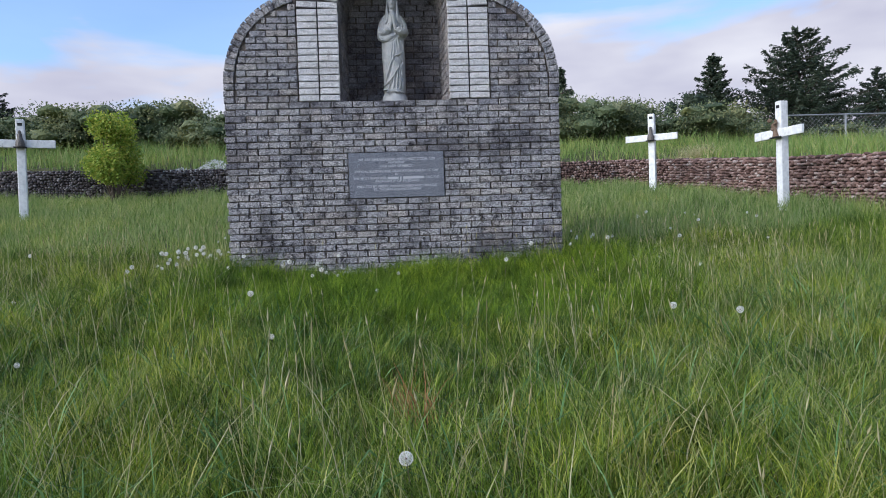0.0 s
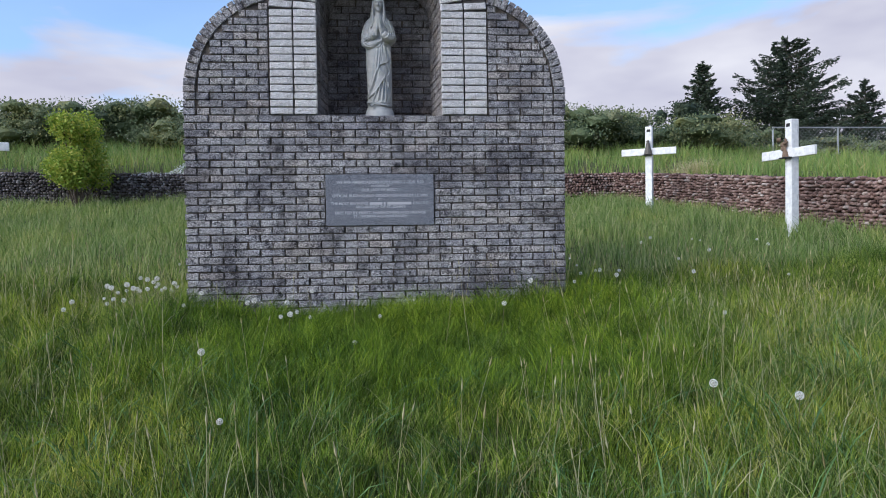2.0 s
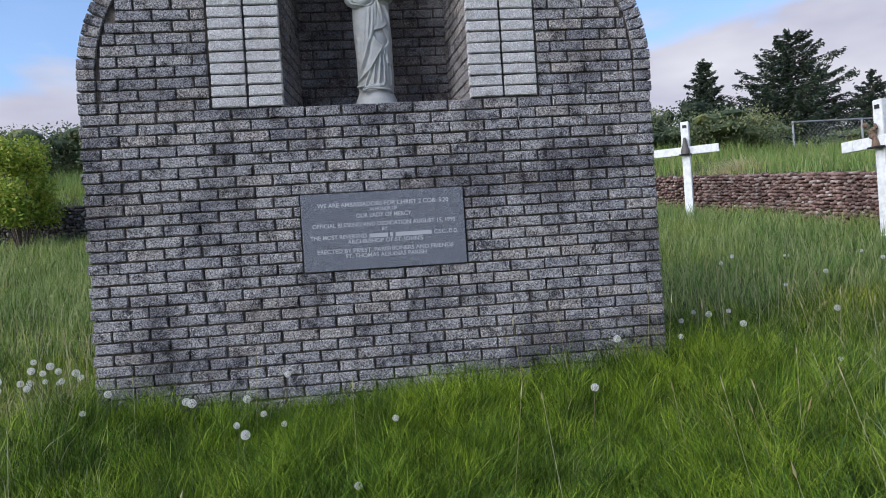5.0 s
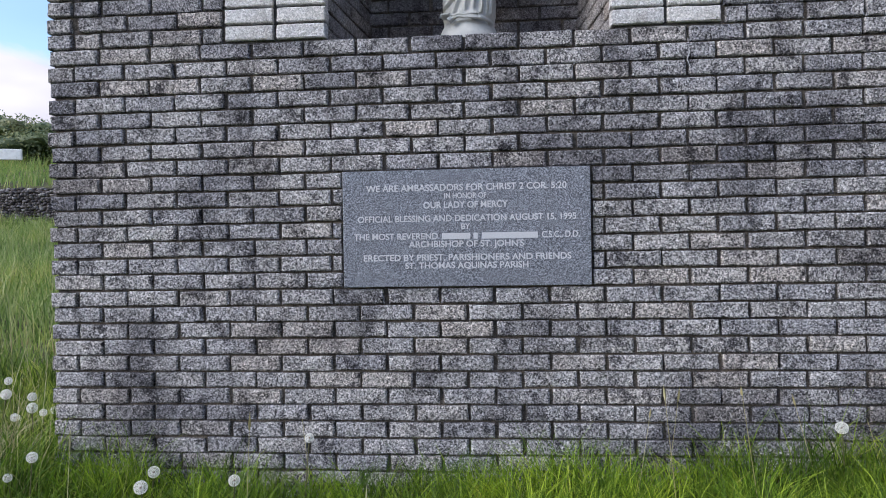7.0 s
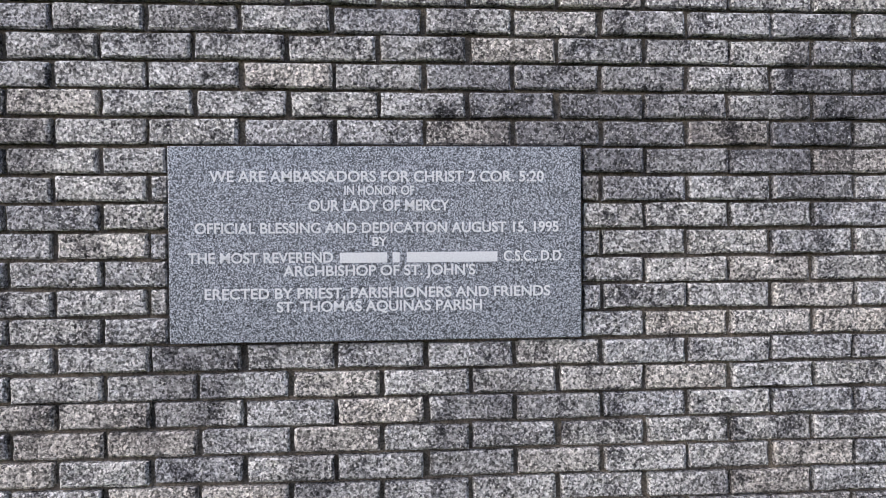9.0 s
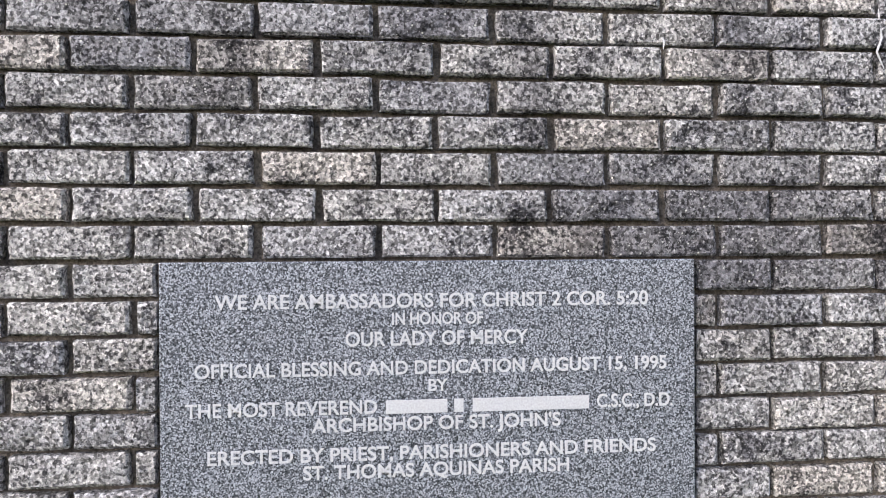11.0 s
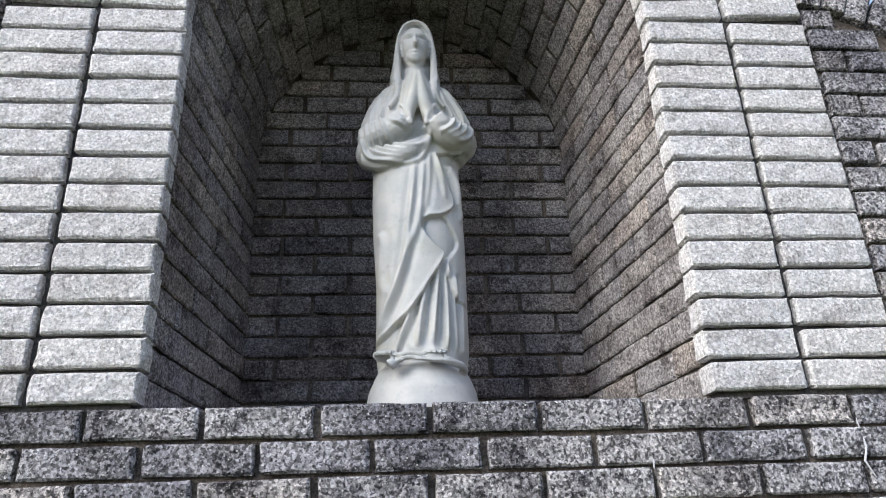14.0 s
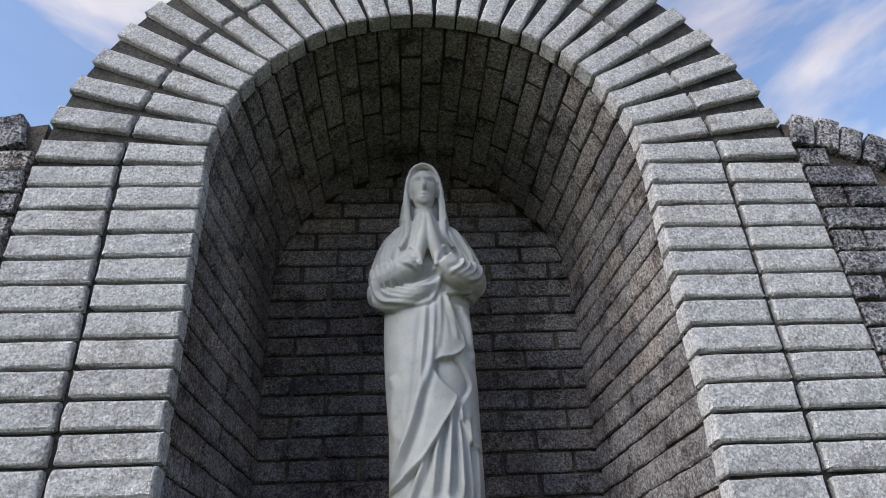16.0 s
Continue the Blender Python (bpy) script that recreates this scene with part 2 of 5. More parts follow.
STRAW = leaf_material("dry_grass_stem", (0.34, 0.29, 0.14), (0.46, 0.42, 0.23), (0.52, 0.48, 0.32), patch=0.2)
STEM = leaf_material("dandelion_stem", (0.10, 0.12, 0.05), (0.17, 0.14, 0.08), patch=0.2)
FLUFF = leaf_material("dandelion_down", (0.76, 0.75, 0.72), (0.86, 0.85, 0.82), trans=0.35, patch=0.0)
PETAL = leaf_material("small_white_petals", (0.62, 0.62, 0.64), (0.75, 0.75, 0.76), patch=0.0)
SPRUCE = leaf_material("dark_spruce_needles", (0.022, 0.034, 0.022), (0.038, 0.056, 0.034), (0.062, 0.078, 0.046), trans=0.1, patch=0.2)
HEDGE = leaf_material("hedge_leaves", (0.075, 0.10, 0.060), (0.13, 0.16, 0.086), (0.185, 0.21, 0.115), (0.26, 0.26, 0.16), trans=0.3, patch=0.8)
BUSH = leaf_material("yellow_green_leaves", (0.13, 0.20, 0.028), (0.23, 0.33, 0.045), (0.34, 0.41, 0.06), (0.46, 0.43, 0.085), trans=0.35, patch=0.2)

# ---- mesh helpers ----


def link_mesh(name, bm, material, parent=None, label="", smooth=False):
    me = bpy.data.meshes.new(name)
    bm.normal_update()
    bm.to_mesh(me)
    bm.free()
    return link_data(name, me, material, parent, label, smooth)


def link_data(name, me, material, parent=None, label="", smooth=False):
    if material and not me.materials:
        me.materials.append(material)
    if smooth:
        me.polygons.foreach_set("use_smooth", [True] * len(me.polygons))
    ob = new(name, me)
    if parent:
        ob.parent = parent
    if label:
        tagged(ob, label=label)
    return ob


def part(name, bm, material, parent, label="", smooth=False):
    return link_mesh(name, bm, material, parent, label, smooth)


def thing(name, at=(0, 0, 0), turn=0.0):
    ob = new(name)
    ob.empty_display_size = 0.1
    ob.location, ob.rotation_euler = at, (0, 0, radians(turn))
    return ob


def add_box(bm, x0, x1, y0, y1, z0, z1, bevel=0.0):
    m = Matrix.LocRotScale(((x0 + x1) / 2, (y0 + y1) / 2, (z0 + z1) / 2), None, (x1 - x0, y1 - y0, z1 - z0))
    got = bmesh.ops.create_cube(bm, size=1.0, matrix=m)
    if bevel:
        edges = {e for v in got["verts"] for e in v.link_edges}
        bmesh.ops.bevel(bm, geom=list(edges), offset=bevel, segments=2, affect="EDGES", profile=0.5)
    return bm


def add_prism(bm, points, y0, y1):
    """Extrudes an outline of (x, z) from y0 to y1."""
    a = [bm.verts.new((x, y0, z)) for x, z in points]
    b = [bm.verts.new((x, y1, z)) for x, z in points]
    bm.faces.new(a)
    bm.faces.new(b[::-1])
    for i in range(len(points)):
        j = (i + 1) % len(points)
        bm.faces.new((a[j], a[i], b[i], b[j]))
    bmesh.ops.recalc_face_normals(bm, faces=bm.faces)
    return bm


def add_tube(bm, path, radii, sides=6):
    """A tube along a path, its rings carried along without twist."""
    path = [Vector(p) for p in path]
    rings, s = [], None
    for i, (p, r) in enumerate(zip(path, radii)):
        d = (path[min(i + 1, len(path) - 1)] - path[max(i - 1, 0)]).normalized()
        s = d.orthogonal() if s is None else s - d * s.dot(d)
        s = s.normalized()
        c = d.cross(s)
        rings.append([bm.verts.new(p + r * (math.cos(6.2832 * k / sides) * s + math.sin(6.2832 * k / sides) * c)) for k in range(sides)])
    for a, b in zip(rings, rings[1:]):
        for k in range(sides):
            bm.faces.new((a[k], a[(k + 1) % sides], b[(k + 1) % sides], b[k]))
    bm.faces.new(rings[0][::-1])
    bm.faces.new(rings[-1])
    return bm


def smooth_path(points, values, steps=4):
    """A Catmull-Rom curve through the points, with the values along it."""
    pts = [Vector(p) for p in points]
    out, vals = [], []
    for i in range(len(pts) - 1):
        a, b, c, d = pts[max(i - 1, 0)], pts[i], pts[i + 1], pts[min(i + 2, len(pts) - 1)]
        for k in range(steps):
            t = k / steps
            out.append(0.5 * (2 * b + (c - a) * t + (2 * a - 5 * b + 4 * c - d) * t * t + (3 * b - a - 3 * c + d) * t ** 3))
            vals.append(values[i] + t * (values[i + 1] - values[i]))
    return out + [pts[-1]], vals + [values[-1]]


def raw_mesh(name, verts, faces):
    """A mesh from numpy arrays: verts (n, 3), faces (m, 3 or 4)."""
    me = bpy.data.meshes.new(name)
    k = faces.shape[1]
    me.vertices.add(len(verts))
    me.vertices.foreach_set("co", np.ascontiguousarray(verts, np.float32).ravel())
    me.loops.add(faces.size)
    me.loops.foreach_set("vertex_index", np.ascontiguousarray(faces, np.int32).ravel())
    me.polygons.add(len(faces))
    me.polygons.foreach_set("loop_start", np.arange(0, faces.size, k, dtype=np.int32))
    me.update(calc_edges=True)
    return me


rng = np.random.default_rng(7)

# ---- the lie of the land ----
# the retaining wall: x, y, foot, top
WALL = np.array([(-60, 14, 1.9, 2.3), (-16, 10.2, 1.60, 2.2), (-8.9, 9.75, 1.46, 2.14), (-4, 9.6, 1.43, 2.05), (4, 9.6, 1.40, 2.0), (5.3, 9.5, 1.36, 2.0),
                 (6.1, 8.6, 1.20, 1.90), (6.55, 7.0, 1.0, 1.74), (6.8, 5.0, 0.72, 1.53), (7.05, 3.0, 0.45, 1.38), (7.4, 1.0, 0.15, 1.15), (8.2, -3.0, -0.35, 0.7), (14, -60, -1.5, -0.9)])
COURT = [(p[0], p[1]) for p in WALL] + [(-60, -60)]


def near_wall(x, y):
    """Distance to the retaining wall's line, and its top there."""
    best, top = np.full(x.shape, 1e9), np.zeros(x.shape)
    for a, b in zip(WALL, WALL[1:]):
        d = b[:2] - a[:2]
        s = np.clip(((x - a[0]) * d[0] + (y - a[1]) * d[1]) / (d @ d), 0, 1)
        r = np.hypot(x - a[0] - s * d[0], y - a[1] - s * d[1])
        top = np.where(r < best, a[3] + s * (b[3] - a[3]), top)
        best = np.minimum(best, r)
    return best, top


def in_court(x, y):
    inside = np.zeros(x.shape, bool)
    for (ax, ay), (bx, by) in zip(COURT, COURT[1:] + COURT[:1]):
        cross = ((ay > y) != (by > y)) & (x < (bx - ax) * (y - ay) / (by - ay + 1e-12) + ax)
        inside ^= cross
    return inside


def swell(x, y):
    return 0.035 * np.sin(1.3 * x + 0.7) * np.sin(1.1 * y + 0.3 * x) + 0.02 * np.sin(3.1 * x - 1.7 * y)


def ground(x, y):
    x, y = np.asarray(x, float), np.asarray(y, float)
    low = np.where(y > 0, 0.146 * np.minimum(y, 12), 0.118 * np.maximum(y, -30)) + swell(x, y)
    low += 0.11 * np.exp(-((x - 1.65) ** 2) / 0.6 - (y + 0.1) ** 2 / 0.45) + 0.06 * np.exp(-((x + 1.8) ** 2) / 0.35 - y ** 2 / 0.5) - 0.04
    low = low + 0.16 * np.clip((x - 4.6) / 2.2, 0, 1) * np.clip((5.5 - y) / 3.0, 0, 1) * np.clip((y + 4) / 4, 0, 1)
    d, top = near_wall(x, y)
    high = top - 0.08 + 0.05 * np.clip(d, 0, 4) + 0.165 * np.clip(y - 9.6, 0, 7) + 0.08 * np.clip(y - 16.6, 0, 25) + 0.03 * np.clip(y - 42, 0, 60) + 1.5 * swell(x, y)
    s = np.clip((d - 0.12) / 0.15, 0, 1)
    return np.where(in_court(x, y), low, low + s * (high - low))


def build_ground():
    gx = np.unique(np.concatenate([np.linspace(-400, -30, 12), np.linspace(-30, -10, 30), np.linspace(-10, 10, 134), np.linspace(10, 30, 30), np.linspace(30, 400, 12)]))
    gy = np.unique(np.concatenate([np.linspace(-400, -12, 12), np.linspace(-12, -5, 20), np.linspace(-5, 12, 120), np.linspace(12, 45, 36), np.linspace(45, 600, 12)]))
    X, Y = np.meshgrid(gx, gy)
    verts = np.stack([X, Y, ground(X, Y)], -1).reshape(-1, 3)
    nx, ny = len(gx), len(gy)
    i = (np.arange(ny - 1)[:, None] * nx + np.arange(nx - 1)).ravel()
    ob = link_data("ground", raw_mesh("ground", verts, np.stack([i, i + 1, i + nx + 1, i + nx], 1)), SOIL, smooth=True)
    tagged(ob, "sloping grassy hillside of dark soil and thatch", "ground", kind="structure")


build_ground()

# ---- the brick shrine ----
PITCH, COURSE, LEDGE, HALF = 0.2045, 0.0633, 1.705, 1.632
JOINT = 0.0115
NX, NHALF, SPRING, R_IN, R_OUT = 0.014, 0.528, 2.597, 0.528, 0.932
SHOULDER_X, SHOULDER_Z, SHOULDER_R = 0.775, 1.93, 0.85
NICHE_BACK, NICHE_FRONT = 0.68, 0.052
shrine = thing("shrine")
tagged(shrine, "arched grey brick shrine with white-brick niche on a grassy slope", "shrine")


def brick_mesh(name, material, length=0.19, height=0.0555, depth=0.05, rough=0.0045, seed=0):
    """A split-face brick: outline in x and z round its centre, face near y = 0, body behind it."""
    r = random.Random(seed)
    us, vs = (0, 0.03, 0.2, 0.4, 0.6, 0.8, 0.97, 1), (0, 0.09, 0.5, 0.91, 1)
    nx, nz = len(us), len(vs)
    bm = bmesh.new()
    grid = []
    for j in range(nz):
        row = []
        for i in range(nx):
            x, z = (us[i] - 0.5) * length, (vs[j] - 0.5) * height
            rim = i in (0, nx - 1) or j in (0, nz - 1)
            brink = i in (1, nx - 2) or j in (1, nz - 2)
            y = (0.003 + r.uniform(-0.001, 0.002)) if rim else r.uniform(-0.6, 0.1) * rough if brink else r.uniform(-1.0, 0.5) * rough
            if rim:
                x += r.uniform(-0.0022, 0.0012) * (1 if x > 0 else -1)
                z += r.uniform(-0.0016, 0.0008) * (1 if z > 0 else -1)
                if (i, j) == (0 if seed % 2 else nx - 1, (seed // 2 % 2) * (nz - 1)) and seed % 3 == 0:
                    x, z, y = x * 0.97, z * 0.86, y + 0.004
            else:
                x, z = x + r.uniform(-0.0015, 0.0015), z + r.uniform(-0.0010, 0.0010)
            row.append(bm.verts.new((x, y, z)))
        grid.append(row)
    for j in range(nz - 1):
        for i in range(nx - 1):
            bm.faces.new((grid[j][i], grid[j][i + 1], grid[j + 1][i + 1], grid[j + 1][i]))
    rim = [grid[0][i] for i in range(nx)] + [grid[j][-1] for j in range(1, nz)] + [grid[-1][i] for i in range(nx - 2, -1, -1)] + [grid[j][0] for j in range(nz - 2, 0, -1)]
    back = [bm.verts.new((v.co.x, depth, v.co.z)) for v in rim]
    for k in range(len(rim)):
        q = (k + 1) % len(rim)
        bm.faces.new((rim[q], rim[k], back[k], back[q]))
    me = bpy.data.meshes.new(name)
    bm.normal_update()
    bm.to_mesh(me)
    bm.free()
    me.materials.append(material)
    return me


GREY = [brick_mesh("brick", GREY_BRICK, seed=s) for s in range(12)]
DARK = [brick_mesh("niche_brick", NICHE_BRICK, rough=0.002, seed=40 + s) for s in range(6)]
WHITE = [brick_mesh("white_brick", WHITE_BRICK, length=0.191, height=0.0545, depth=0.05, rough=0.0028, seed=81 + 6 * s) for s in range(8)]


def axes(at, along, up):
    """A pose whose x runs along, z runs up, and whose -y faces out."""
    x, z = Vector(along).normalized(), Vector(up).normalized()
    y = z.cross(x)
    m = Matrix((x, y, z)).transposed().to_4x4()
    m.translation = at
    return m


def lay(name, meshes, parent, m, sx=1.0, sz=1.0, wobble=0.0):
    ob = new(name, random.choice(meshes))
    ob.parent = parent
    wob = pose(random.uniform(-wobble, wobble), random.uniform(-wobble, wobble), random.uniform(-wobble, wobble) * 0.6, 0, random.uniform(-0.5, 0.5) if wobble else 0, 0)
    ob.matrix_local = m @ wob @ Matrix.Diagonal((sx, 1, sz, 1))
    return ob


def arc_x(z):
    """Half the width of the grey wall inside its edging, at that height."""
    if z <= SHOULDER_Z:
        return HALF - 0.104
    h = z - SHOULDER_Z
    r = SHOULDER_R - 0.108
    return SHOULDER_X + math.sqrt(max(0.0, r * r - h * h))


# body of mortar and hidden backing
bm = bmesh.new()
add_box(bm, -HALF + 0.012, HALF - 0.012, 0.018, 1.0, -0.45, LEDGE - 0.008)
for side in (-1, 1):
    outline = [(NX + side * R_OUT, LEDGE - 0.008), (side * (HALF - 0.02), LEDGE - 0.008), (side * (HALF - 0.02), SHOULDER_Z)]
    for k in range(1, 17):
        a = radians(90 * k / 16)
        p = (side * (SHOULDER_X + (SHOULDER_R - 0.02) * math.cos(a)), SHOULDER_Z + (SHOULDER_R - 0.02) * math.sin(a))
        if abs(p[0]) > R_OUT + 0.03:
            outline.append(p)
    outline.append((NX + side * R_OUT, SHOULDER_Z + (SHOULDER_R - 0.02) * 0.98))
    add_prism(bm, outline, 0.018, 1.0)
front_wall = part("front_wall", bm, MORTAR, shrine, "dark raked mortar behind grey brick")

bm = bmesh.new()
for side in (-1, 1):
    x0, x1 = sorted((NX + side * (NHALF + 0.022), NX + side * (R_OUT - 0.003)))
    add_box(bm, x0, x1, 0.013, 0.98, LEDGE - 0.006, SPRING)
ring = [(NX + (R_OUT - 0.006) * math.cos(radians(a)), SPRING + (R_OUT - 0.006) * math.sin(radians(a))) for a in range(0, 181, 5)]
ring += [(NX + (R_IN + 0.022) * math.cos(radians(a)), SPRING + (R_IN + 0.022) * math.sin(radians(a))) for a in range(180, -1, -5)]
halves = len(ring) // 2
for i in range(halves - 1):
    quad = [ring[i], ring[i + 1], ring[len(ring) - 2 - i], ring[len(ring) - 1 - i]]
    add_prism(bm, quad, 0.013, 0.98)
bmesh.ops.remove_doubles(bm, verts=bm.verts, dist=1e-5)
white_arch = part("white_arch", bm, DARK_MORTAR, shrine, "white brick pillars and arch round the niche")

bm = bmesh.new()
back_outline = [(NX - 0.6, LEDGE - 0.004), (NX + 0.6, LEDGE - 0.004)] + [(NX + 0.6 * math.cos(radians(a)), SPRING + 0.6 * math.sin(radians(a))) for a in range(0, 181, 10)]
add_prism(bm, back_outline, NICHE_BACK + 0.012, 0.96)
niche = part("niche", bm, MORTAR, shrine, "deep niche lined with grey brick, its shade partly in the colour")

# plaque's place in the brickwork
PLAQUE = (-0.465, 0.465, 0.757, 1.199)
near_bricks, far_bricks = [], []
row = 0
z = LEDGE - COURSE / 2
while z > -0.15:
    phase = 0.003 if row % 2 == 0 else 0.105
    spans = [(-HALF - 0.014, HALF)]
    if PLAQUE[2] < z < PLAQUE[3]:
        spans = [(-HALF - 0.014, PLAQUE[0]), (PLAQUE[1], HALF)]
    for a, b in spans:
        k = math.floor((a - phase) / PITCH)
        x = phase + k * PITCH
        while x < b - 0.02:
            l, r = max(a, x), min(b, x + PITCH)
            if r - l > 0.03:
                (near_bricks if abs((l + r) / 2) < 1.42 and z > 0.28 else far_bricks).append(((l + r) / 2, z, r - l))
            x += PITCH
    row += 1
    z -= COURSE
row = 1
z = LEDGE + COURSE / 2
while z < SHOULDER_Z + SHOULDER_R - 0.12:
    for side in (-1, 1):
        a, b = R_OUT + 0.004 + NX * side, arc_x(z)
        phase = 0.02 if row % 2 == 0 else 0.12
        x = a - phase
        while x < b - 0.02:
            l, r = max(a, x), min(b, x + PITCH)
            if r - l > 0.035:
                far_bricks.append((side * (l + r) / 2, z, r - l))
            x += PITCH
    row += 1
    z += COURSE
extra = near_bricks[300:]
for x, z, w in near_bricks[:300]:
    lay("brick", GREY, front_wall, axes((x, 0, z), (1, 0, 0), (0, 0, 1)), (w - JOINT) / 0.19, 1.0, 0.0028)


def joined_bricks(name, places, parent, label):
    verts, faces, n = [], [], 0
    for x, z, w in places:
        me = random.choice(GREY)
        s = (w - JOINT) / 0.19
        dx, dy, dz = (random.uniform(-0.0025, 0.0025) for _ in range(3))
        verts += [(v.co.x * s + x + dx, v.co.y + dy, v.co.z + z + dz) for v in me.vertices]
        faces += [tuple(i + n for i in p.vertices) for p in me.polygons]
        n += len(me.vertices)
    me = bpy.data.meshes.new(name)
    me.from_pydata(verts, [], faces)
    return tagged(link_data(name, me, GREY_BRICK_JOINED, parent), label, kind="stuff")


def end_bricks(name, side, parent):
    """Courses on one end of the shrine, as one piece of brickwork."""
    verts, faces, n = [], [], 0
    for j in range(28):
        z = LEDGE - (j + 0.5) * COURSE
        y = 0.055 - (0.1 if j % 2 else 0.0)
        while y < 0.98:
            l, r = max(0.055, y), min(1.0, y + PITCH)
            if r - l > 0.035:
                me = random.choice(GREY)
                m = axes((side * (HALF + 0.004), (l + r) / 2, z), (0, side, 0), (0, 0, 1)) @ Matrix.Diagonal(((r - l - JOINT) / 0.19, 1, 1, 1))
                verts += [tuple(m @ v.co) for v in me.vertices]
                faces += [tuple(i + n for i in p.vertices) for p in me.polygons]
                n += len(me.vertices)
            y += PITCH
    me = bpy.data.meshes.new(name)
    me.from_pydata(verts, [], faces)
    return tagged(link_data(name, me, GREY_BRICK_JOINED, parent), "grey split-face bricks of the shrine's end", kind="stuff")


for side in (-1, 1):
    end_bricks("end_brickwork", side, front_wall)
joined_bricks("outer_brickwork", extra + far_bricks, front_wall, "grey split-face bricks of the shoulders and foot")

# pale smear of mortar in the joints
bm = add_tube(bmesh.new(), [(0.822, -0.001, 1.655), (0.826, -0.003, 1.60), (0.818, -0.002, 1.575), (0.832, -0.002, 1.545)], [0.001, 0.0026, 0.002, 0.001], 5)
part("mortar_smear", bm, CUT, front_wall, "pale streak of mortar")
bm = add_tube(bmesh.new(), [(0.41, 0.000, 1.594), (0.412, -0.002, 1.585), (0.411, -0.001, 1.572)], [0.0008, 0.0018, 0.0008], 5)
part("mortar_smear", bm, CUT, front_wall, "pale streak of mortar")

# edging of bricks round the shoulders
edging = part("edging", add_box(bmesh.new(), -HALF + 0.03, HALF - 0.03, 0.02, 0.06, LEDGE - 0.03, LEDGE - 0.02), MORTAR, shrine, "curved grey brick edging of the arch")
EDGE = [brick_mesh("edging_brick", GREY_BRICK, length=0.098, height=0.055, depth=0.20, rough=0.005, seed=120 + s) for s in range(6)]
for side in (-1, 1):
    z = LEDGE + COURSE / 2
    while z < SHOULDER_Z:
        lay("edging_brick", EDGE, edging, axes((side * (HALF - 0.045), -0.004, z), (1, 0, 0), (0, 0, 1)), 1, 1, 0.003)
        z += COURSE
    a, step = (z - SHOULDER_Z) / SHOULDER_R, 0.0655 / SHOULDER_R
    while SHOULDER_X + (SHOULDER_R - 0.05) * math.cos(a) > R_OUT + 0.015:
        out = Vector((side * math.cos(a), 0, math.sin(a)))
        c = Vector((side * SHOULDER_X, -0.004, SHOULDER_Z)) + (SHOULDER_R - 0.045) * out
        lay("edging_brick", EDGE, edging, axes(c, side * out, Vector((-side * math.sin(a), 0, math.cos(a)))), 1, 1, 0.003)
        a += step

# white pillars and arch
rows = 14
for side in (-1, 1):
    for j in range(rows):
        z = LEDGE + 0.004 + (j + 0.5) * (SPRING - LEDGE) / rows
        for i in range(2):
            x = NX + side * (NHALF + 0.101 + i * 0.203)
            lay("white_brick", WHITE, white_arch, axes((x, -0.006, z), (1, 0, 0), (0, 0, 1)), 1, 1.03, 0.0011)
count = 27
for k in range(count):
    a = math.pi * (k + 0.5) / count
    out = Vector((math.cos(a), 0, math.sin(a)))
    for i in range(2):
        c = Vector((NX, -0.006, SPRING)) + (R_IN + 0.101 + i * 0.203) * out
        lay("white_brick", WHITE, white_arch, axes(c, out, Vector((-math.sin(a), 0, math.cos(a)))), 1, 1.03, 0.0011)

# lining of the niche
for j in range(25):
    z = LEDGE + (j + 0.5) * COURSE
    h = z - SPRING
    half = 0.505 if h <= 0 else math.sqrt(max(0, 0.505 ** 2 - h * h))
    x = -half - (0.1 if j % 2 else 0.0)
    while x < half - 0.02 and half > 0.06:
        l, r = max(-half, x), min(half, x + PITCH)
        if r - l > 0.035:
            lay("niche_brick", DARK, niche, axes((NX + (l + r) / 2, NICHE_BACK, z), (1, 0, 0), (0, 0, 1)), (r - l - JOINT) / 0.19, 1, 0.002)
        x += PITCH


def lining(name, label):
    """The half-round vault and side walls behind the white arch, narrowing a little towards the back."""
    bm = bmesh.new()
    outline = [(1.0, LEDGE - 0.004)] + [(math.cos(radians(a)), a) for a in range(0, 181, 6)] + [(-1.0, LEDGE - 0.004)]
    rings = []
    for y, r in ((NICHE_FRONT - 0.01, NHALF + 0.021), (NICHE_BACK + 0.02, 0.490)):
        pts = [(NX + r, LEDGE - 0.004)] + [(NX + r * math.cos(radians(a)), SPRING + r * math.sin(radians(a))) for a in range(0, 181, 6)] + [(NX - r, LEDGE - 0.004)]
        rings.append([bm.verts.new((x, y, z)) for x, z in pts])
    for i in range(len(outline) - 1):
        bm.faces.new((rings[0][i], rings[0][i + 1], rings[1][i + 1], rings[1][i]))
    bmesh.ops.solidify(bm, geom=bm.faces[:], thickness=-0.004)
    return part(name, bm, MORTAR, shrine, label)


lining_wall = lining("lining", "grey brick side walls and vault, niche shade partly in the colour")
slope = (0.482 - (NHALF + 0.012)) / (NICHE_BACK - NICHE_FRONT)
for side in (-1, 1):
    along = Vector((side * slope, 1, 0)).normalized() * side
    for j in range(14):
        z = LEDGE + (j + 0.5) * (SPRING - LEDGE) / 14
        y = NICHE_FRONT - (0.1 if j % 2 else 0.0)
        while y < NICHE_BACK - 0.03:
            l, r = max(NICHE_FRONT, y), min(NICHE_BACK, y + PITCH)
            if r - l > 0.035:
                m = (l + r) / 2
                x = NX + side * (NHALF + 0.012 + slope * (m - NICHE_FRONT))
                lay("niche_brick", DARK, lining_wall, axes((x, m, z), -along, (0, 0, 1)), (r - l - 0.010) / 0.19, 1.06, 0.002)
            y += PITCH
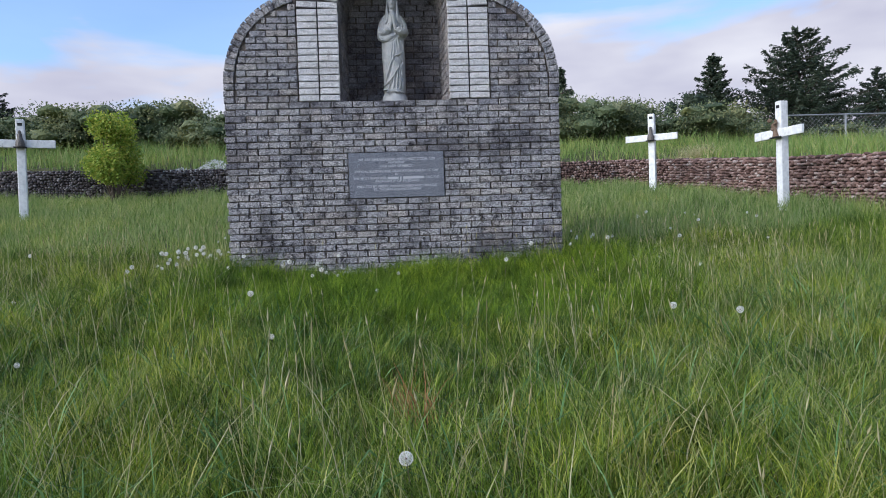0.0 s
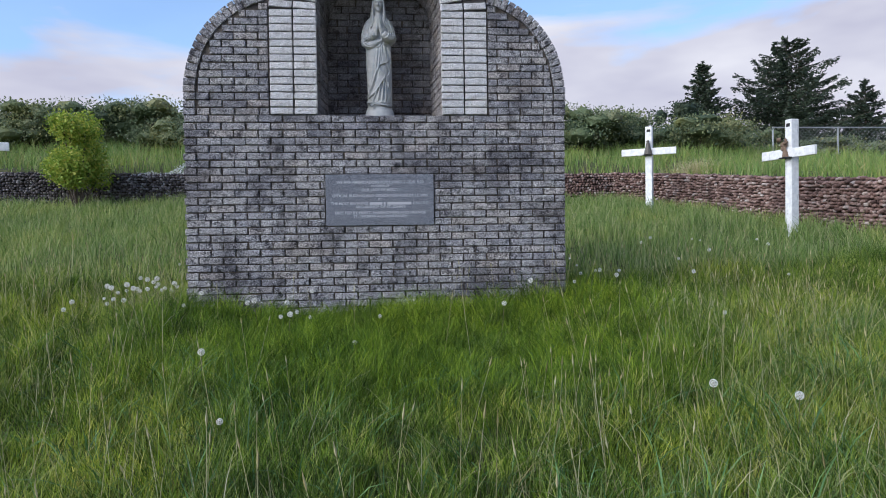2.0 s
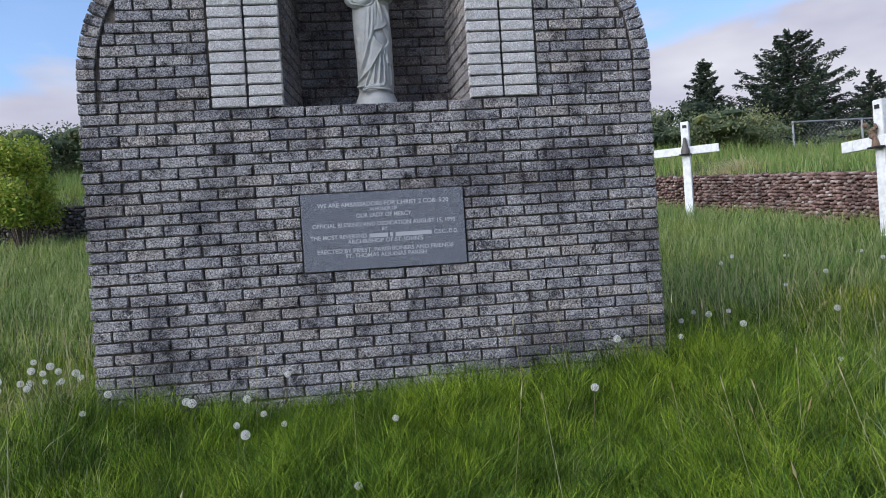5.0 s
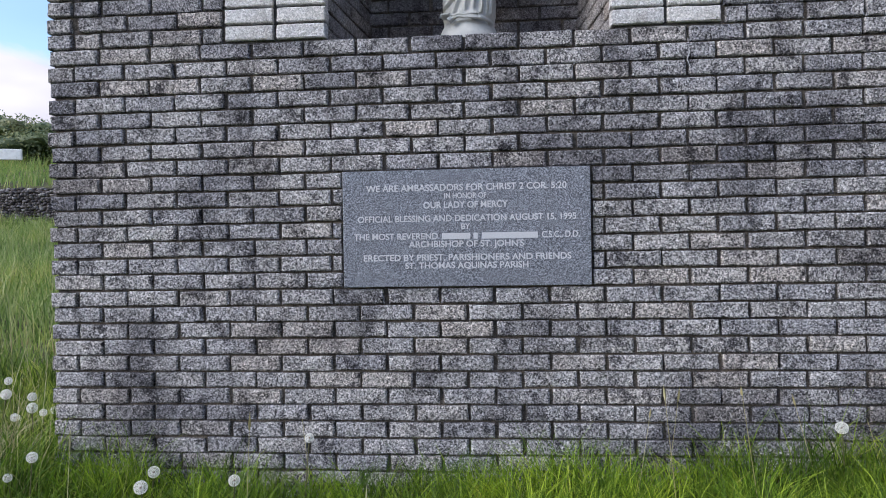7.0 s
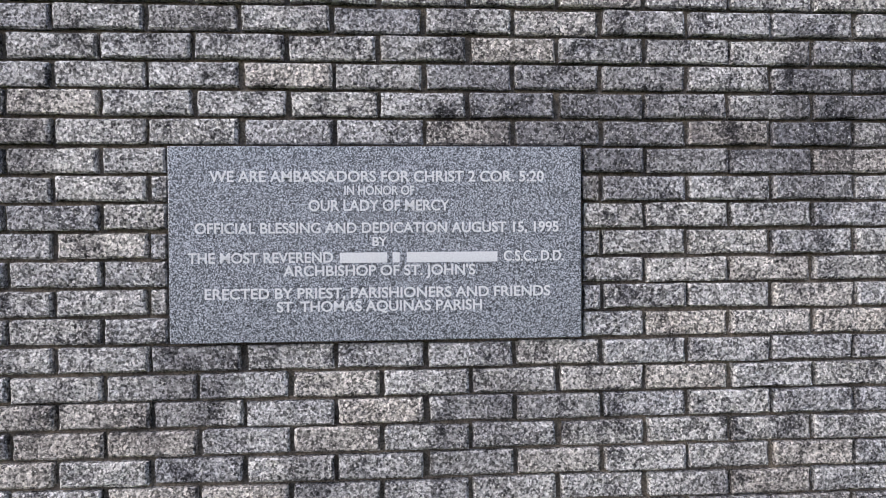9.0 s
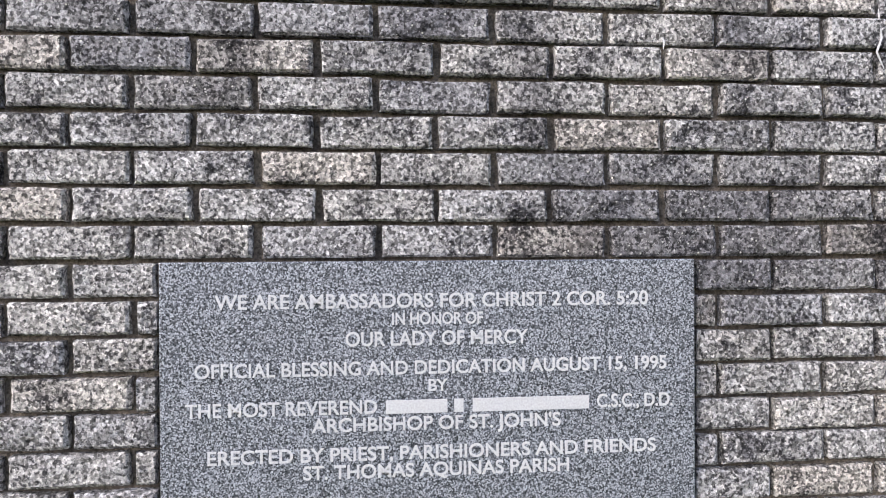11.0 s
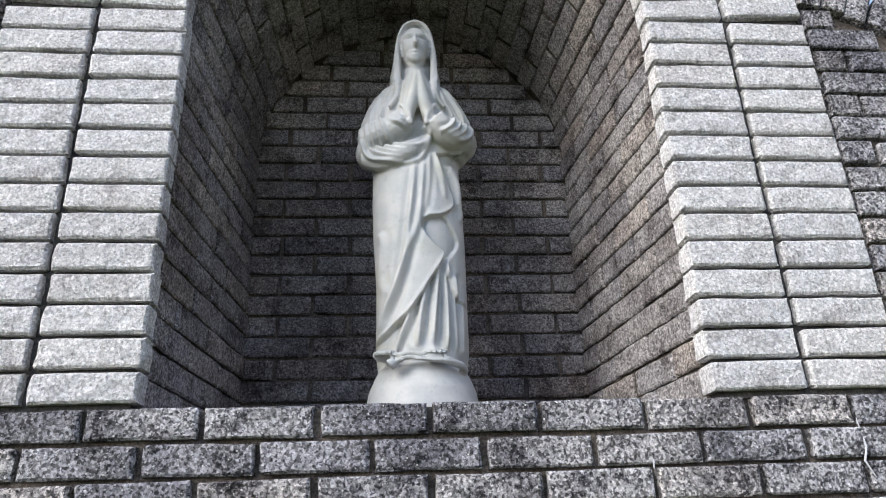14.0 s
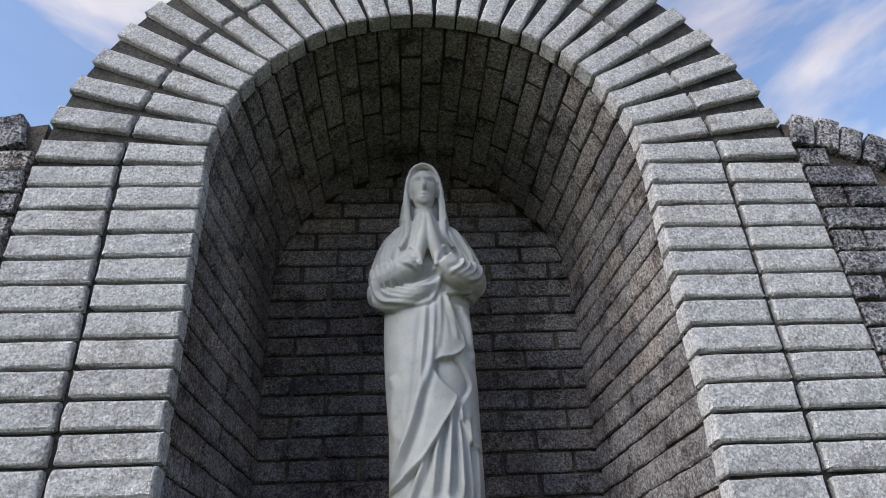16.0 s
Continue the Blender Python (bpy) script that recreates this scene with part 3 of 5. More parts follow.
for k in range(26):
    a = math.pi * (k + 0.5) / 26
    out = Vector((math.cos(a), 0, math.sin(a)))
    tangent = Vector((-math.sin(a), 0, math.cos(a)))
    y = NICHE_FRONT - (0.1 if k % 2 else 0.0)
    while y < NICHE_BACK - 0.03:
        l, r = max(NICHE_FRONT, y), min(NICHE_BACK, y + PITCH)
        if r - l > 0.035:
            m = (l + r) / 2
            c = Vector((NX, m, SPRING)) + out * (NHALF + 0.012 + slope * (m - NICHE_FRONT))
            lay("niche_brick", DARK, lining_wall, axes(c, -(Vector((0, 1, 0)) + out * slope), tangent), (r - l - 0.010) / 0.19, 1.06, 0.002)
        y += PITCH

# granite plaque with its cut lettering
plaque = thing("plaque", (0, -0.006, (PLAQUE[2] + PLAQUE[3]) / 2))
tagged(plaque, "grey speckled granite plaque with pale cut lettering on brick wall", "plaque")
bm = add_box(bmesh.new(), -0.463, 0.463, -0.006, 0.035, -0.219, 0.219, 0.0025)
part("slab", bm, GRANITE, plaque)
LINES = (("WE ARE AMBASSADORS FOR CHRIST 2 COR. 5:20", 0.150, 0.0245, 0.748), ("IN HONOR OF", 0.119, 0.0205, 0.157), ("OUR LADY OF MERCY", 0.085, 0.0245, 0.315),
         ("OFFICIAL BLESSING AND DEDICATION AUGUST 15, 1995", 0.035, 0.0235, 0.815), ("BY", 0.004, 0.0205, 0.033), ("ARCHBISHOP OF ST. JOHN'S", -0.061, 0.0235, 0.43),
         ("ERECTED BY PRIEST, PARISHIONERS AND FRIENDS", -0.111, 0.0235, 0.775), ("ST. THOMAS AQUINAS PARISH", -0.141, 0.0235, 0.46))


def lettering(text, x, z, height, width, parent):
    cu = bpy.data.curves.new("lettering", "FONT")
    cu.body, cu.size, cu.align_x, cu.align_y = text, height * 1.40, "CENTER", "CENTER"
    cu.extrude, cu.offset = 0.0012, 0.0005
    probe = new("lettering", cu)
    me = bpy.data.meshes.new_from_object(probe.evaluated_get(bpy.context.evaluated_depsgraph_get()))
    bpy.data.objects.remove(probe)
    xs = [v.co.x for v in me.vertices]
    s = width / (max(xs) - min(xs))
    me.transform(Matrix.Translation((x, -0.0062, z)) @ Matrix.Rotation(radians(90), 4, "X") @ Matrix.Diagonal((s, 1, 1, 1)) @ Matrix.Translation((-(max(xs) + min(xs)) / 2, 0, 0)))
    me.materials.clear()
    return link_data("lettering", me, CUT, parent)


for text, z, height, width in LINES:
    lettering(text, 0.002, z, height, width, plaque)
lettering("THE MOST REVEREND", -0.262, -0.031, 0.0235, 0.318, plaque)
lettering("C.S.C., D.D.", 0.352, -0.031, 0.0235, 0.138, plaque)
for a, b in ((-0.088, 0.018), (0.030, 0.046), (0.062, 0.268)):
    part("name_bar", add_box(bmesh.new(), a, b, -0.0075, -0.0055, -0.031 - 0.0115, -0.031 + 0.0115), CUT, plaque)


# statue: one plain mesh; a full rough form first, then the cloth carved into its front
def near_curve(points, x, z):
    """Distance of every (x, z) from a smooth curve through the points, and how far along it."""
    path, along = smooth_path([(a, 0, b) for a, b in points], [k / (len(points) - 1) for k in range(len(points))], 5)
    best, at = np.full(x.shape, 1e9), np.zeros(x.shape)
    for p, q, u, v in zip(path, path[1:], along, along[1:]):
        dx, dz = q.x - p.x, q.z - p.z
        t = np.clip(((x - p.x) * dx + (z - p.z) * dz) / (dx * dx + dz * dz + 1e-12), 0, 1)
        d = np.hypot(x - p.x - t * dx, z - p.z - t * dz)
        at = np.where(d < best, u + t * (v - u), at)
        best = np.minimum(best, d)
    return best, at


def inside(points, x, z):
    hit = np.zeros(x.shape, bool)
    for (ax, az), (bx, bz) in zip(points, points[1:] + points[:1]):
        hit ^= ((az > z) != (bz > z)) & (x < (bx - ax) * (z - az) / (bz - az + 1e-12) + ax)
    return hit


def carve_cloth(p, nrm):
    """How far the cloth stands out or lies in, over the rough form."""
    x, z = p[:, 0], p[:, 2]
    front = np.clip(-1.6 * nrm[:, 1] + 0.1, 0, 1)
    out = np.zeros(len(p))

    def ridge(points, high, wide, where=1.0):
        nonlocal out
        d, t = near_curve(points, x, z)
        fade = np.clip(6 * t, 0, 1) * np.clip(6 * (1 - t), 0, 1)
        out += where * fade * high * (np.exp(-(d / wide) ** 2) - 0.45 * np.exp(-((d - 1.9 * wide) / wide) ** 2))

    # the mantle's hem: all below and beside it lies deeper
    hem = [(-0.125, 0.19), (-0.103, 0.202), (-0.061, 0.232), (-0.022, 0.268), (0.025, 0.340), (0.055, 0.392), (0.051, 0.412), (0.023, 0.434), (0.003, 0.472), (0.014, 0.494), (0.055, 0.506), (0.084, 0.534), (0.083, 0.566), (0.061, 0.627), (0.045, 0.675)]
    path, _ = smooth_path([(a, 0, b) for a, b in hem], [0] * len(hem), 4)
    area = [(v.x, v.z) for v in path] + [(0.10, 0.70), (0.22, 0.70), (0.22, 0.135), (-0.22, 0.135)]
    below = (z < 0.69) & (z > 0.135)
    d, _ = near_curve(hem, x, z)
    deep = np.where(inside(area, x, z) & below, np.clip(d / 0.003, 0, 1), 0.0)
    out -= deep * (0.011 + 0.008 * np.exp(-d / 0.010))
    out += np.where(deep == 0, 1, 0) * below * 0.003 * np.exp(-(d / 0.007) ** 2)
    side = [(0.059, 0.506), (0.097, 0.443), (0.063, 0.377), (0.071, 0.331), (0.089, 0.292), (0.130, 0.281)]
    path, _ = smooth_path([(a, 0, b) for a, b in side], [0] * len(side), 4)
    flap = inside([(v.x, v.z) for v in path] + [(0.22, 0.281), (0.22, 0.66), (0.085, 0.66)], x, z)
    d, _ = near_curve(side, x, z)
    out += deep * np.where(flap, 0.007 * np.clip(d / 0.003, 0, 1), -0.004 * np.exp(-d / 0.008))
    # long folds that sweep to one foot
    for pts in ([(-0.008, 0.66), (-0.024, 0.504), (-0.047, 0.365), (-0.087, 0.249), (-0.110, 0.215)], [(0.016, 0.69), (-0.003, 0.503), (-0.029, 0.412), (-0.059, 0.314), (-0.098, 0.240)]):
        ridge(pts, 0.0085, 0.0075)
    ridge([(0.028, 0.70), (0.024, 0.60), (0.012, 0.51)], 0.004, 0.006)
    ridge([(0.040, 0.69), (0.058, 0.61), (0.066, 0.55)], 0.003, 0.006)
    ridge([(-0.104, 0.47), (-0.092, 0.44), (-0.100, 0.36), (-0.085, 0.30)], 0.005, 0.008)
    # upright folds of the skirt
    for pts in ([(0.046, 0.38), (0.036, 0.30), (0.022, 0.17)], [(0.062, 0.39), (0.064, 0.28), (0.060, 0.16)], [(0.010, 0.32), (-0.004, 0.25), (-0.014, 0.17)], [(-0.022, 0.275), (-0.046, 0.22), (-0.069, 0.16)],
                [(0.080, 0.36), (0.084, 0.27), (0.086, 0.15)], [(0.103, 0.30), (0.103, 0.22), (0.100, 0.15)], [(0.095, 0.66), (0.104, 0.58), (0.108, 0.50)], [(0.078, 0.66), (0.093, 0.60), (0.097, 0.53)]):
        ridge(pts, 0.0115, 0.0075, np.clip(deep * 2, 0, 1))
    # folds slung round the near sleeve, then the far one
    for k in range(5):
        ridge([(-0.085 - 0.013 * k, 0.895 - 0.010 * k), (-0.098 - 0.013 * k, 0.800 - 0.008 * k), (-0.088 - 0.011 * k, 0.728 - 0.012 * k), (-0.050 - 0.010 * k, 0.692 - 0.010 * k), (0.0, 0.694 - 0.010 * k), (0.034, 0.732 - 0.003 * k)], 0.0072, 0.0050)
    for k in range(4):
        ridge([(0.062 + 0.018 * k, 0.880 - 0.006 * k), (0.092 + 0.016 * k, 0.805), (0.088 + 0.016 * k, 0.745 - 0.004 * k), (0.052 + 0.012 * k, 0.722 - 0.006 * k)], 0.0070, 0.0052)
        ridge([(-0.080 + 0.010 * k, 0.765 - 0.006 * k), (-0.060 + 0.010 * k, 0.745 - 0.004 * k), (-0.040 + 0.010 * k, 0.758)], 0.003, 0.004)
    # folds of the veil and of the shoulders
    for s in (-1, 1):
        ridge([(s * 0.062, 1.03), (s * 0.066, 0.97), (s * 0.058, 0.92)], 0.004, 0.006)
        ridge([(s * 0.072, 0.925), (s * 0.105, 0.87), (s * 0.130, 0.80)], 0.004, 0.007)
        ridge([(s * 0.058, 0.915), (s * 0.080, 0.86), (s * 0.100, 0.79)], 0.004, 0.006)
    # plain hollows and lips of the face
    face = (z > 0.95) & (p[:, 1] < -0.03)
    oval = np.hypot((x + 0.001) / 0.041, (z - 1.035) / 0.068)
    out -= (p[:, 1] < 0) * (z > 0.93) * 0.007 * np.exp(-((oval - 1.0) / 0.10) ** 2)
    for s in (-1, 1):
        out -= face * 0.0075 * np.exp(-((x - s * 0.0195 + 0.001) / 0.0115) ** 2 - ((z - 1.047) / 0.008) ** 2)
        out += face * 0.0040 * np.exp(-((x - s * 0.0195 + 0.001) / 0.009) ** 2 - ((z - 1.041) / 0.0045) ** 2)
        out += face * 0.003 * np.exp(-((x - s * 0.020 + 0.001) / 0.013) ** 2 - ((z - 1.060) / 0.005) ** 2)
    out += face * 0.0035 * np.exp(-((x + 0.001) / 0.011) ** 2 - ((z - 1.003) / 0.0034) ** 2)
    out += face * 0.0035 * np.exp(-((x + 0.001) / 0.009) ** 2 - ((z - 0.993) / 0.0034) ** 2)
    out -= face * 0.0030 * np.exp(-((x + 0.001) / 0.013) ** 2 - ((z - 0.998) / 0.0020) ** 2)
    return out * front


def build_statue():
    bm = bmesh.new()
    cx, cy, z0 = 0.010, 0.34, LEDGE - 0.002
    # height, half width, half depth, offset of the centre in x and y
    skirt = ((0.0, 0.135, 0.125, 0, 0), (0.04, 0.133, 0.122, 0, 0), (0.08, 0.126, 0.115, 0, 0), (0.112, 0.113, 0.102, 0, 0), (0.128, 0.104, 0.092, 0, 0), (0.136, 0.106, 0.094, 0.002, 0), (0.17, 0.112, 0.098, 0.003, 0),
             (0.24, 0.112, 0.098, 0.004, 0), (0.34, 0.112, 0.098, 0.004, 0), (0.46, 0.116, 0.098, 0.001, 0), (0.56, 0.116, 0.096, -0.002, 0), (0.64, 0.114, 0.094, -0.003, 0), (0.70, 0.114, 0.09, -0.003, 0.002), (0.76, 0.112, 0.085, 0, 0.006))
    cloak = ((0.682, 0.106, 0.070, -0.004, 0.004), (0.694, 0.130, 0.080, -0.004, 0.004), (0.72, 0.148, 0.086, -0.002, 0.004), (0.765, 0.156, 0.086, 0, 0.006), (0.81, 0.150, 0.083, 0, 0.010), (0.86, 0.136, 0.078, 0, 0.014),
             (0.90, 0.116, 0.070, 0, 0.016), (0.928, 0.090, 0.062, 0, 0.018), (0.945, 0.070, 0.054, 0, 0.020))
    veil = ((0.900, 0.062, 0.050, 0, 0.016), (0.925, 0.068, 0.050, 0, 0.018), (0.955, 0.073, 0.050, 0, 0.018), (1.00, 0.065, 0.051, 0, 0.014), (1.05, 0.057, 0.053, 0, 0.010), (1.095, 0.051, 0.055, 0, 0.004), (1.125, 0.040, 0.046, 0, -0.002),
            (1.142, 0.025, 0.03, 0, -0.004), (1.149, 0.010, 0.012, 0, -0.004))
    n = 48
    for rings in (skirt, cloak, veil):
        loops = [[bm.verts.new((cx + ox + rx * math.cos(6.28319 * k / n), cy + oy + ry * math.sin(6.28319 * k / n), z0 + h)) for k in range(n)] for h, rx, ry, ox, oy in rings]
        for a, b in zip(loops, loops[1:]):
            for k in range(n):
                bm.faces.new((a[k], a[(k + 1) % n], b[(k + 1) % n], b[k]))
        bm.faces.new(loops[0][::-1])
        bm.faces.new(loops[-1])

    def blob(at, size, turn=(0, 0, 0)):
        bmesh.ops.create_uvsphere(bm, u_segments=20, v_segments=14, radius=1.0, matrix=Matrix.LocRotScale(Vector(at) + Vector((cx, cy, z0)), Euler([radians(v) for v in turn]), size))

    def limb(points, radii, sides=14):
        path, vals = smooth_path([Vector(p) + Vector((cx, cy, z0)) for p in points], radii)
        add_tube(bm, path, vals, sides)

    # plain face in the opening of the veil, neck and breast
    blob((-0.001, -0.040, 1.042), (0.041, 0.044, 0.062))
    blob((-0.001, -0.048, 1.000), (0.028, 0.030, 0.042))
    limb([(-0.001, -0.081, 1.056), (-0.001, -0.088, 1.036), (-0.001, -0.092, 1.022), (-0.001, -0.080, 1.016)], [0.0040, 0.0052, 0.0068, 0.005], 8)
    limb([(0, -0.030, 0.995), (0, -0.030, 0.95), (0, -0.036, 0.90), (0, -0.042, 0.82)], [0.027, 0.028, 0.042, 0.060])
    blob((0, -0.040, 0.77), (0.085, 0.052, 0.085))
    for s in (-1, 1):
        # rim of the veil, down to the breast
        limb([(0, -0.060, 1.116), (s * 0.026, -0.058, 1.104), (s * 0.043, -0.050, 1.065), (s * 0.050, -0.044, 1.0), (s * 0.050, -0.044, 0.93), (s * 0.053, -0.060, 0.87), (s * 0.074, -0.072, 0.825)], [0.008, 0.008, 0.009, 0.010, 0.011, 0.009, 0.006], 10)
        # sleeve from the elbow to an open cuff
        limb([(s * 0.118, -0.005, 0.765), (s * 0.108, -0.045, 0.742), (s * 0.080, -0.075, 0.740), (s * 0.054, -0.090, 0.752), (s * 0.036, -0.098, 0.768)], [0.042, 0.044, 0.042, 0.038, 0.034])
        limb([(s * 0.046, -0.110, 0.808), (s * 0.024, -0.122, 0.775), (s * 0.020, -0.118, 0.742)], [0.006, 0.007, 0.006], 8)
        # folded hand: wrist, palm and the row of fingers
        limb([(s * 0.032, -0.100, 0.765), (s * 0.022, -0.112, 0.790), (s * 0.014, -0.117, 0.825), (s * 0.0085, -0.119, 0.865), (s * 0.005, -0.116, 0.900), (s * 0.004, -0.114, 0.911)], [0.018, 0.017, 0.017, 0.0125, 0.008, 0.004], 12)
        limb([(s * 0.012, -0.106, 0.815), (s * 0.006, -0.098, 0.860), (s * 0.004, -0.096, 0.895)], [0.013, 0.010, 0.006], 10)
    blob((-0.122, -0.018, 0.715), (0.040, 0.058, 0.046), (0, 12, 0))
    blob((0.124, -0.012, 0.745), (0.038, 0.052, 0.042))
    # swag of the mantle under the forearms
    limb([(-0.128, -0.035, 0.690), (-0.085, -0.068, 0.668), (-0.035, -0.080, 0.680), (0.012, -0.078, 0.708), (0.034, -0.072, 0.732)], [0.030, 0.034, 0.030, 0.022, 0.014])
    limb([(0.028, -0.072, 0.735), (0.070, -0.066, 0.722), (0.108, -0.040, 0.712)], [0.014, 0.022, 0.026])
    # feet, and the coil under them
    for fx, fz in ((0.026, 0.158), (-0.086, 0.154)):
        blob((fx, -0.082, fz), (0.030, 0.036, 0.015))
        for k in range(5):
            blob((fx - 0.022 + 0.011 * k, -0.112 - 0.004 * math.sin(0.8 * k), fz - 0.004), (0.0062, 0.013, 0.007))
    limb([(-0.078, -0.118, 0.122), (-0.064, -0.118, 0.132), (-0.040, -0.114, 0.146), (0.0, -0.116, 0.142), (0.05, -0.112, 0.134), (0.085, -0.084, 0.126), (0.100, -0.05, 0.120)], [0.015, 0.010, 0.011, 0.011, 0.010, 0.009, 0.006], 10)
    rough = link_mesh("statue", bm, MARBLE, smooth=True)
    blend = rough.modifiers.new("blend", "REMESH")
    blend.mode, blend.voxel_size, blend.use_smooth_shade = "VOXEL", 0.0035, True
    soften = rough.modifiers.new("soften", "SMOOTH")
    soften.factor, soften.iterations = 0.5, 3
    me = bpy.data.meshes.new_from_object(rough.evaluated_get(bpy.context.evaluated_depsgraph_get()))
    bpy.data.objects.remove(rough)
    co, nrm = np.empty(3 * len(me.vertices)), np.empty(3 * len(me.vertices))
    me.vertices.foreach_get("co", co)
    me.vertices.foreach_get("normal", nrm)
    co, nrm = co.reshape(-1, 3), nrm.reshape(-1, 3)
    push = carve_cloth(co - (cx, cy, z0), nrm)
    me.vertices.foreach_set("co", (co + nrm * push[:, None]).ravel())
    me.materials.clear()
    ob = link_data("statue", me, MARBLE, smooth=True)
    tagged(ob, "weathered white marble statue of a robed figure in a brick niche", "statue")


build_statue()


# ---- crosses ----


def build_cross(at, turn, height, ornament, tilt=0.0, drop=0.50):
    x, y = at
    foot = float(ground(x, y))
    c = thing("cross", (x, y, foot - 0.1), turn)
    c.rotation_euler.y = radians(tilt)
    h = height + 0.1
    bm = add_box(bmesh.new(), -0.066, 0.066, -0.066, 0.066, 0, h, 0.012)
    part("post", bm, PAINT, c)
    arm = h - drop
    bm = add_box(bmesh.new(), -0.53, 0.53, -0.09, -0.045, arm - 0.068, arm + 0.068, 0.008)
    part("crossbar", bm, PAINT, c)
    part("number_plate", add_box(bmesh.new(), -0.035, 0.035, -0.072, -0.064, h - 0.11, h - 0.06, 0.002), BLACK, c, "small black plate")
    bm = add_box(bmesh.new(), -0.10, 0.10, -0.15, -0.088, arm - 0.075, arm - 0.055, 0.003)
    part("bracket", bm, BLACK, c, "small black shelf bracket")
    if ornament == "figure":
        bm = bmesh.new()
        add_tube(bm, [(0, -0.115, arm - 0.056), (0, -0.115, arm + 0.02), (0, -0.115, arm + 0.10), (0, -0.115, arm + 0.16), (0, -0.115, arm + 0.20)], [0.075, 0.068, 0.042, 0.035, 0.012], 12)
        bmesh.ops.create_uvsphere(bm, u_segments=10, v_segments=8, radius=0.03, matrix=Matrix.Translation((0, -0.115, arm + 0.195)))
        part("ornament", bm, BRONZE, c, "small dark weathered figurine")
    else:
        bm = bmesh.new()
        add_tube(bm, [(0, -0.115, arm - 0.056), (-0.01, -0.115, arm + 0.03), (-0.03, -0.115, arm + 0.12)], [0.05, 0.03, 0.02], 8)
        for k in range(16):
            p = Vector((random.gauss(-0.03, 0.04), -0.115 + random.gauss(0, 0.03), arm + 0.13 + random.gauss(0, 0.06)))
            bmesh.ops.create_icosphere(bm, subdivisions=1, radius=random.uniform(0.02, 0.04), matrix=Matrix.Translation(p))
        part("ornament", bm, DRIED, c, "withered brown bouquet")
    tagged(c, "white-painted wooden cross with %s standing in long grass" % ("a dark figurine" if ornament == "figure" else "a withered bouquet"), "cross", "crosses round the shrine")
    return c


build_cross((5.36, 7.55), -33, 1.70, "figure")
build_cross((6.04, 3.78), -80, 1.72, "bouquet")
build_cross((-6.40, 5.65), 20, 1.74, "figure", drop=0.42)

# ---- stone retaining wall ----


